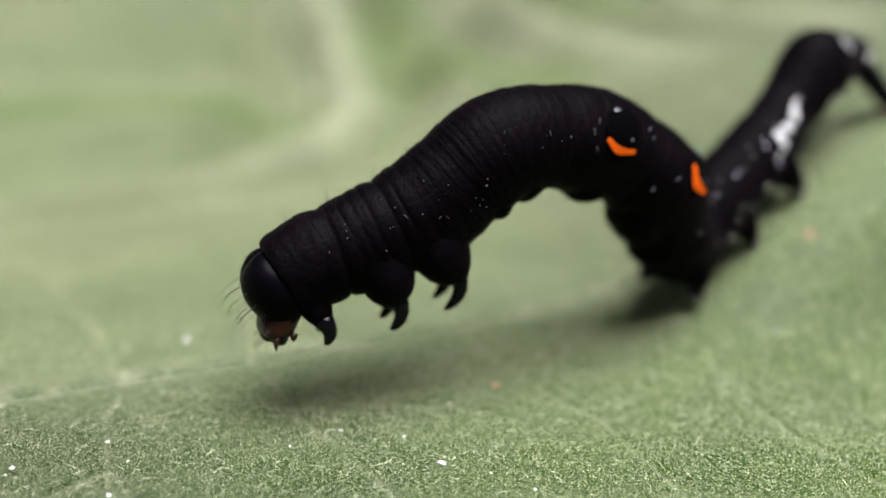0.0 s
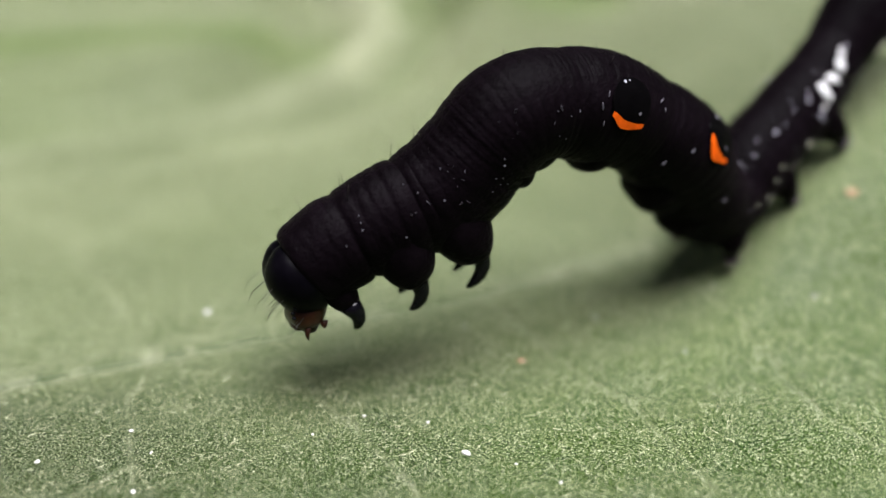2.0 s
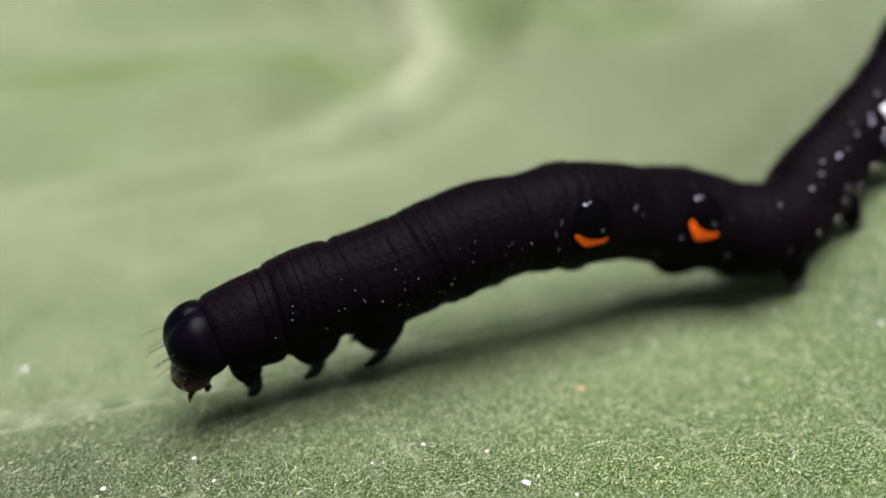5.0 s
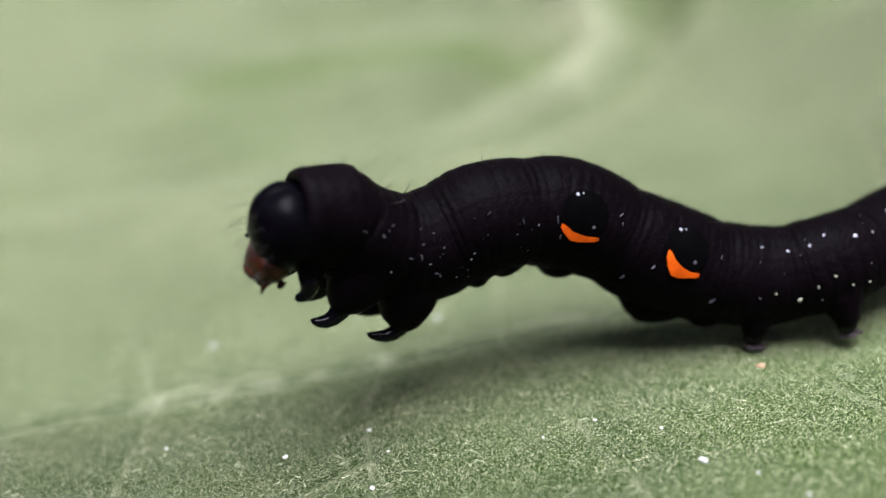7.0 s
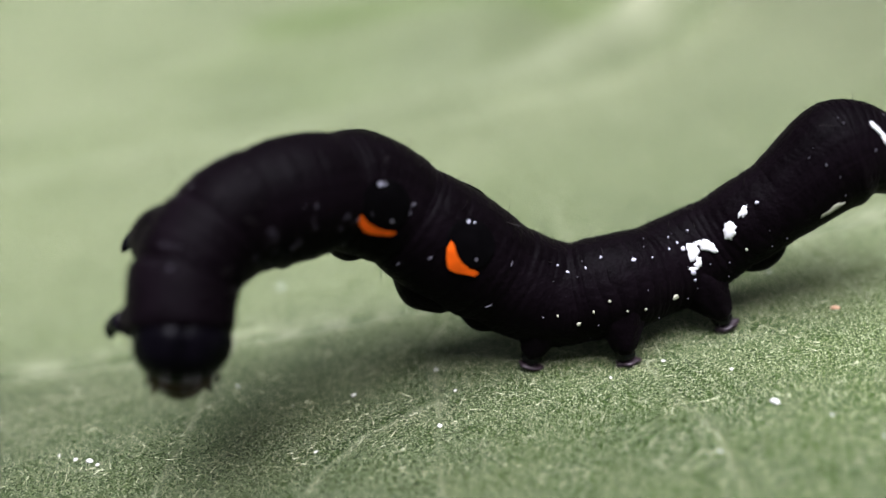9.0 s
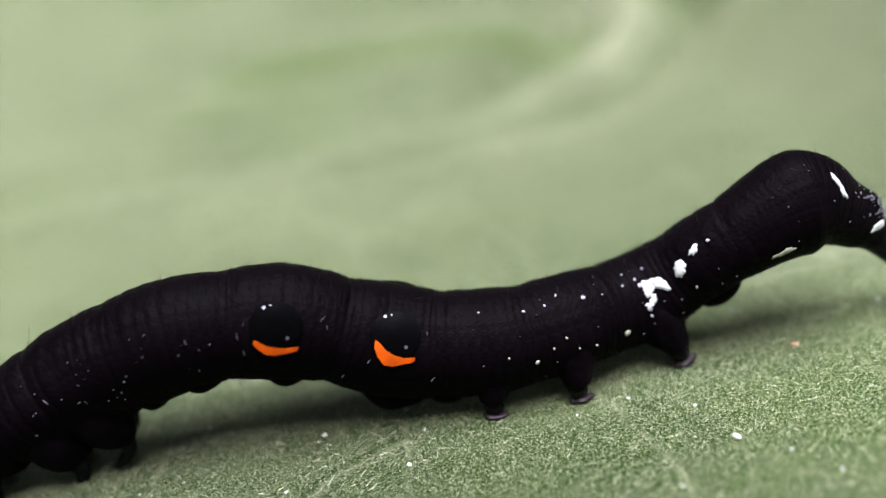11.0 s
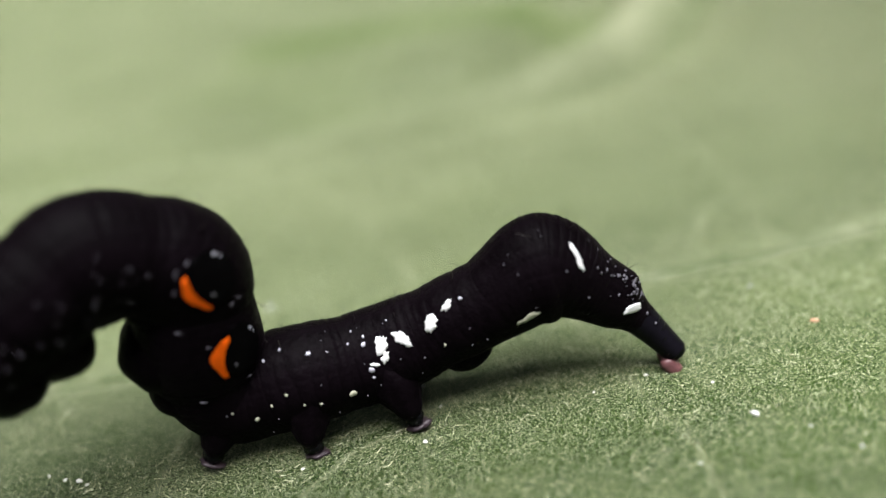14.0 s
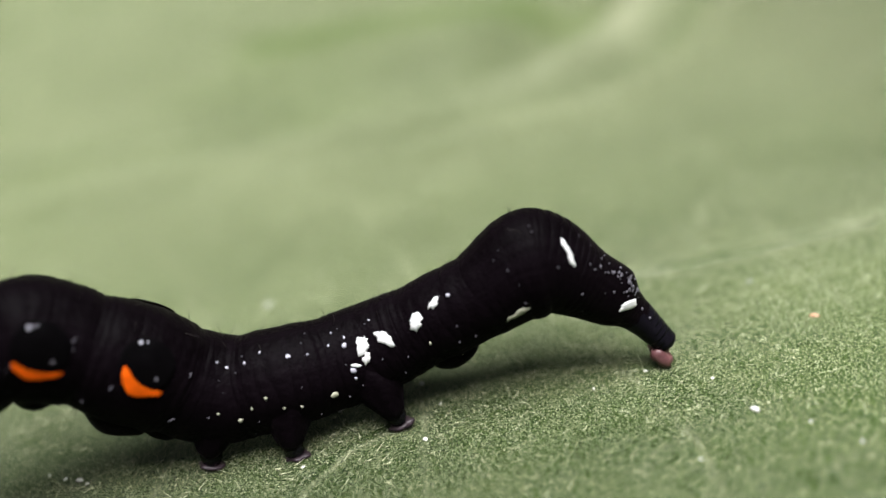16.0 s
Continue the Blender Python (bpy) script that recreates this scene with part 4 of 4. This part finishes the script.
    stance(8.7, (-25.7, 48.0, 2.8), (-22.3, 48.4, 4.7), (-18.4, 48.9, 6.8), (-13.6, 49.5, 9.4), (-9.2, 49.9, 11.6), (-4.2, 50.3, 10.8), (0.0, 50.3, 7.6), (5.3, 50.7, 3.9), (9.5, 50.3, 3.9), (14.1, 51.9, 3.9), (19.0, 50.6, 7.6), (24.0, 50.8, 9.7), (27.6, 50.8, 7.9), (31.3, 50.8, 3.5))
    stance(8.9, (-18.5, 45.9, 8.8), (-16.6, 46.8, 10.3), (-14.3, 47.7, 11.8), (-11.6, 48.7, 12.6), (-8.3, 49.2, 13.5), (-4.9, 50.2, 12.2), (-0.5, 50.3, 8.4), (5.3, 50.7, 3.9), (9.5, 50.3, 3.9), (14.1, 51.9, 3.9), (19.0, 50.6, 7.6), (24.0, 50.8, 9.7), (27.6, 50.8, 7.9), (31.3, 50.8, 3.5))
    stance(9, (-14.8, 41.3, 10.5), (-14.5, 42.9, 12.5), (-13.5, 44.4, 13.9), (-11.6, 46.2, 14.6), (-8.4, 47.8, 14.4), (-5.1, 50.0, 12.8), (-0.8, 50.3, 8.5), (4.4, 50.3, 3.9), (8.8, 49.8, 3.9), (13.5, 51.3, 3.9), (19.0, 50.6, 7.1), (23.4, 50.8, 9.3), (27.0, 50.8, 7.5), (30.5, 50.8, 3.1))
    stance(9.2, (-14.6, 40.8, 9.3), (-13.7, 42.4, 11.2), (-13.2, 43.8, 12.7), (-11.2, 45.7, 14.1), (-8.5, 47.6, 13.5), (-5.1, 50.0, 12.3), (-0.7, 50.3, 8.4), (4.4, 49.8, 3.9), (8.7, 49.4, 3.9), (13.6, 50.8, 3.9), (19.0, 50.6, 7.1), (23.5, 50.8, 9.3), (27.1, 50.8, 7.5), (30.8, 50.8, 3.0))
    stance(11.3, (-32.9, 50.0, 3.7), (-30.1, 50.1, 4.2), (-26.8, 50.3, 5.3), (-22.9, 50.5, 6.6), (-16.8, 50.4, 8.2), (-10.0, 50.3, 7.6), (-3.5, 50.3, 4.8), (2.7, 49.7, 3.9), (7.8, 50.2, 3.9), (13.3, 52.2, 3.9), (18.6, 50.6, 7.3), (23.6, 50.8, 8.6), (27.1, 50.8, 6.5), (31.0, 50.8, 2.6))
    stance(11.6, (-33.4, 50.0, 3.8), (-30.6, 50.1, 4.3), (-27.3, 50.3, 5.3), (-23.5, 50.5, 6.4), (-17.7, 50.4, 8.3), (-10.6, 50.3, 7.5), (-4.0, 50.3, 4.8), (2.3, 49.6, 3.9), (7.6, 50.1, 3.9), (13.2, 52.7, 3.9), (17.2, 50.7, 8.2), (22.0, 51.0, 9.5), (25.2, 51.4, 7.5), (28.7, 52.0, 2.6))
    stance(11.8, (-34.2, 50.0, 3.6), (-31.4, 50.1, 4.1), (-28.2, 50.3, 5.0), (-24.6, 50.5, 5.9), (-18.9, 50.4, 7.8), (-11.6, 50.3, 7.1), (-4.9, 50.0, 4.5), (0.5, 48.8, 3.9), (5.7, 49.9, 4.1), (10.1, 49.8, 6.1), (12.6, 50.1, 9.7), (16.7, 50.3, 10.3), (17.8, 50.5, 6.1), (17.9, 50.8, 1.3))
    stance(12, (-35.8, 49.5, 2.4), (-33.1, 49.6, 3.0), (-30.1, 49.8, 3.7), (-26.6, 50.0, 6.5), (-19.8, 49.8, 10.0), (-13.6, 49.5, 8.5), (-8.7, 49.0, 5.7), (-4.0, 49.0, 4.4), (0.0, 49.1, 4.9), (4.2, 49.2, 5.9), (8.4, 49.3, 8.5), (11.9, 49.3, 8.9), (13.0, 49.0, 5.4), (13.5, 48.6, 0.5))
    stance(12.2, (-35.9, 48.5, 2.0), (-33.8, 48.6, 3.2), (-31.0, 48.8, 4.6), (-26.9, 49.0, 7.7), (-22.6, 48.8, 12.8), (-17.3, 48.5, 11.6), (-14.3, 47.8, 9.3), (-11.5, 48.0, 5.3), (-7.8, 48.1, 4.6), (-4.1, 48.2, 5.1), (2.1, 48.3, 6.3), (5.8, 48.4, 7.2), (9.7, 48.3, 4.3), (12.7, 48.1, 0.1))
    stance(12.5, (-36.4, 46.5, 3.1), (-34.3, 46.7, 5.5), (-31.9, 47.0, 8.4), (-27.5, 47.4, 11.6), (-22.1, 47.5, 15.1), (-17.9, 47.5, 13.8), (-16.2, 47.3, 10.4), (-14.3, 48.0, 3.9), (-9.6, 47.6, 3.9), (-4.9, 48.5, 3.9), (1.7, 48.1, 6.1), (5.8, 48.2, 7.4), (9.8, 47.8, 4.3), (12.6, 47.2, 1.1))
    stance(12.9, (-34.2, 38.7, 8.2), (-32.5, 40.2, 9.6), (-29.4, 41.4, 11.7), (-25.1, 43.0, 14.1), (-21.3, 45.1, 16.7), (-17.0, 47.3, 15.5), (-15.7, 47.5, 9.2), (-14.2, 48.2, 3.9), (-9.5, 47.7, 3.9), (-4.8, 48.5, 3.9), (1.8, 48.1, 6.3), (5.8, 48.2, 7.5), (10.1, 47.8, 4.5), (12.6, 47.2, 1.1))
    stance(13.2, (-33.9, 38.7, 8.3), (-32.2, 40.2, 9.7), (-29.1, 41.4, 12.0), (-24.7, 43.1, 14.6), (-21.0, 45.2, 17.1), (-16.6, 47.3, 15.8), (-15.3, 47.5, 9.2), (-14.2, 48.3, 3.9), (-9.4, 47.8, 3.9), (-4.7, 48.6, 3.9), (1.8, 48.1, 6.3), (5.9, 48.2, 7.5), (9.8, 47.8, 4.5), (12.6, 47.2, 1.1))
    stance(13.8, (-27.8, 38.9, 11.6), (-26.7, 40.3, 12.7), (-24.8, 41.5, 14.2), (-21.4, 43.1, 15.7), (-18.9, 45.2, 16.0), (-15.3, 47.2, 13.0), (-14.8, 47.5, 8.8), (-14.2, 48.0, 3.9), (-9.4, 47.8, 3.9), (-4.6, 48.6, 3.9), (1.9, 48.1, 6.3), (6.0, 48.2, 7.4), (9.8, 47.8, 4.5), (12.6, 47.2, 1.1))
    stance(14, (-28.2, 38.7, 9.6), (-26.7, 40.0, 11.1), (-24.4, 41.4, 13.0), (-21.4, 42.9, 14.5), (-18.2, 45.0, 15.5), (-14.5, 47.1, 12.9), (-14.8, 47.3, 8.4), (-14.2, 47.9, 3.9), (-9.4, 47.8, 3.9), (-4.7, 48.6, 3.9), (1.9, 48.1, 6.3), (5.9, 48.2, 7.5), (9.8, 47.8, 4.5), (12.6, 47.2, 1.1))
    stance(14.2, (-27.6, 38.6, 6.8), (-26.1, 39.9, 8.5), (-23.8, 41.3, 10.5), (-21.1, 42.8, 12.5), (-18.1, 44.9, 13.3), (-14.8, 47.1, 10.6), (-14.8, 47.3, 7.6), (-14.2, 48.0, 3.9), (-9.4, 47.8, 3.9), (-4.7, 48.6, 3.9), (1.9, 48.1, 6.3), (5.9, 48.2, 7.5), (9.8, 47.8, 4.5), (12.6, 47.2, 1.1))
    stance(14.5, (-26.8, 38.9, 11.6), (-25.2, 40.3, 12.8), (-23.2, 41.5, 14.3), (-19.6, 43.2, 16.0), (-17.0, 45.1, 15.8), (-15.5, 47.0, 13.7), (-14.6, 47.0, 9.2), (-14.2, 48.1, 3.9), (-9.4, 47.9, 3.9), (-4.7, 48.9, 3.9), (1.8, 48.1, 6.5), (5.9, 48.2, 7.7), (9.8, 47.8, 4.5), (12.6, 47.2, 1.2))
    stance(15, (-27.9, 38.9, 11.9), (-26.3, 40.3, 13.1), (-24.2, 41.5, 14.6), (-20.7, 43.2, 16.2), (-18.0, 45.1, 15.8), (-16.4, 47.3, 14.1), (-15.2, 47.5, 9.9), (-14.3, 48.0, 3.9), (-9.6, 47.8, 3.9), (-4.8, 48.8, 3.9), (1.8, 48.1, 6.4), (5.8, 48.2, 7.6), (9.7, 47.8, 4.3), (12.5, 47.2, 1.1))
    stance(15.5, (-27.2, 37.4, 12.5), (-26.0, 38.7, 13.3), (-24.2, 39.8, 14.3), (-22.2, 41.2, 14.9), (-20.3, 43.8, 14.2), (-19.8, 46.6, 12.1), (-17.0, 47.2, 8.7), (-14.5, 48.0, 3.9), (-10.0, 47.8, 3.9), (-5.3, 48.7, 3.9), (1.5, 48.1, 6.5), (5.5, 48.2, 7.7), (9.9, 47.8, 4.5), (12.5, 47.2, 1.2))
    stance(16, (-35.0, 40.0, 10.3), (-33.5, 40.8, 10.7), (-31.5, 41.8, 11.3), (-29.1, 43.0, 11.6), (-26.1, 44.6, 11.6), (-23.1, 46.3, 10.5), (-18.7, 47.1, 7.2), (-15.0, 47.9, 3.9), (-10.6, 47.7, 3.9), (-5.8, 48.7, 3.9), (1.3, 48.1, 6.5), (5.4, 48.2, 7.7), (9.6, 47.8, 4.5), (12.0, 47.2, 1.7))
    places = [0.0] + ring_at
    rows = [(t, ring_poses(spots, places, float(np.interp(t, *zip(*ROLL))), float(np.interp(t, *zip(*FRONT_ROLL))))) for t, spots in STANCES]
    for k, ob in enumerate([head] + rings):
        walk(ob, [(t, poses[k]) for t, poses in rows])
    for leg, (x, y, z), swing in LEGS:
        walk(leg, [(t, pose(x * S, y * S, z * S, 0, angle, 0)) for t, angle in swing])


motions()
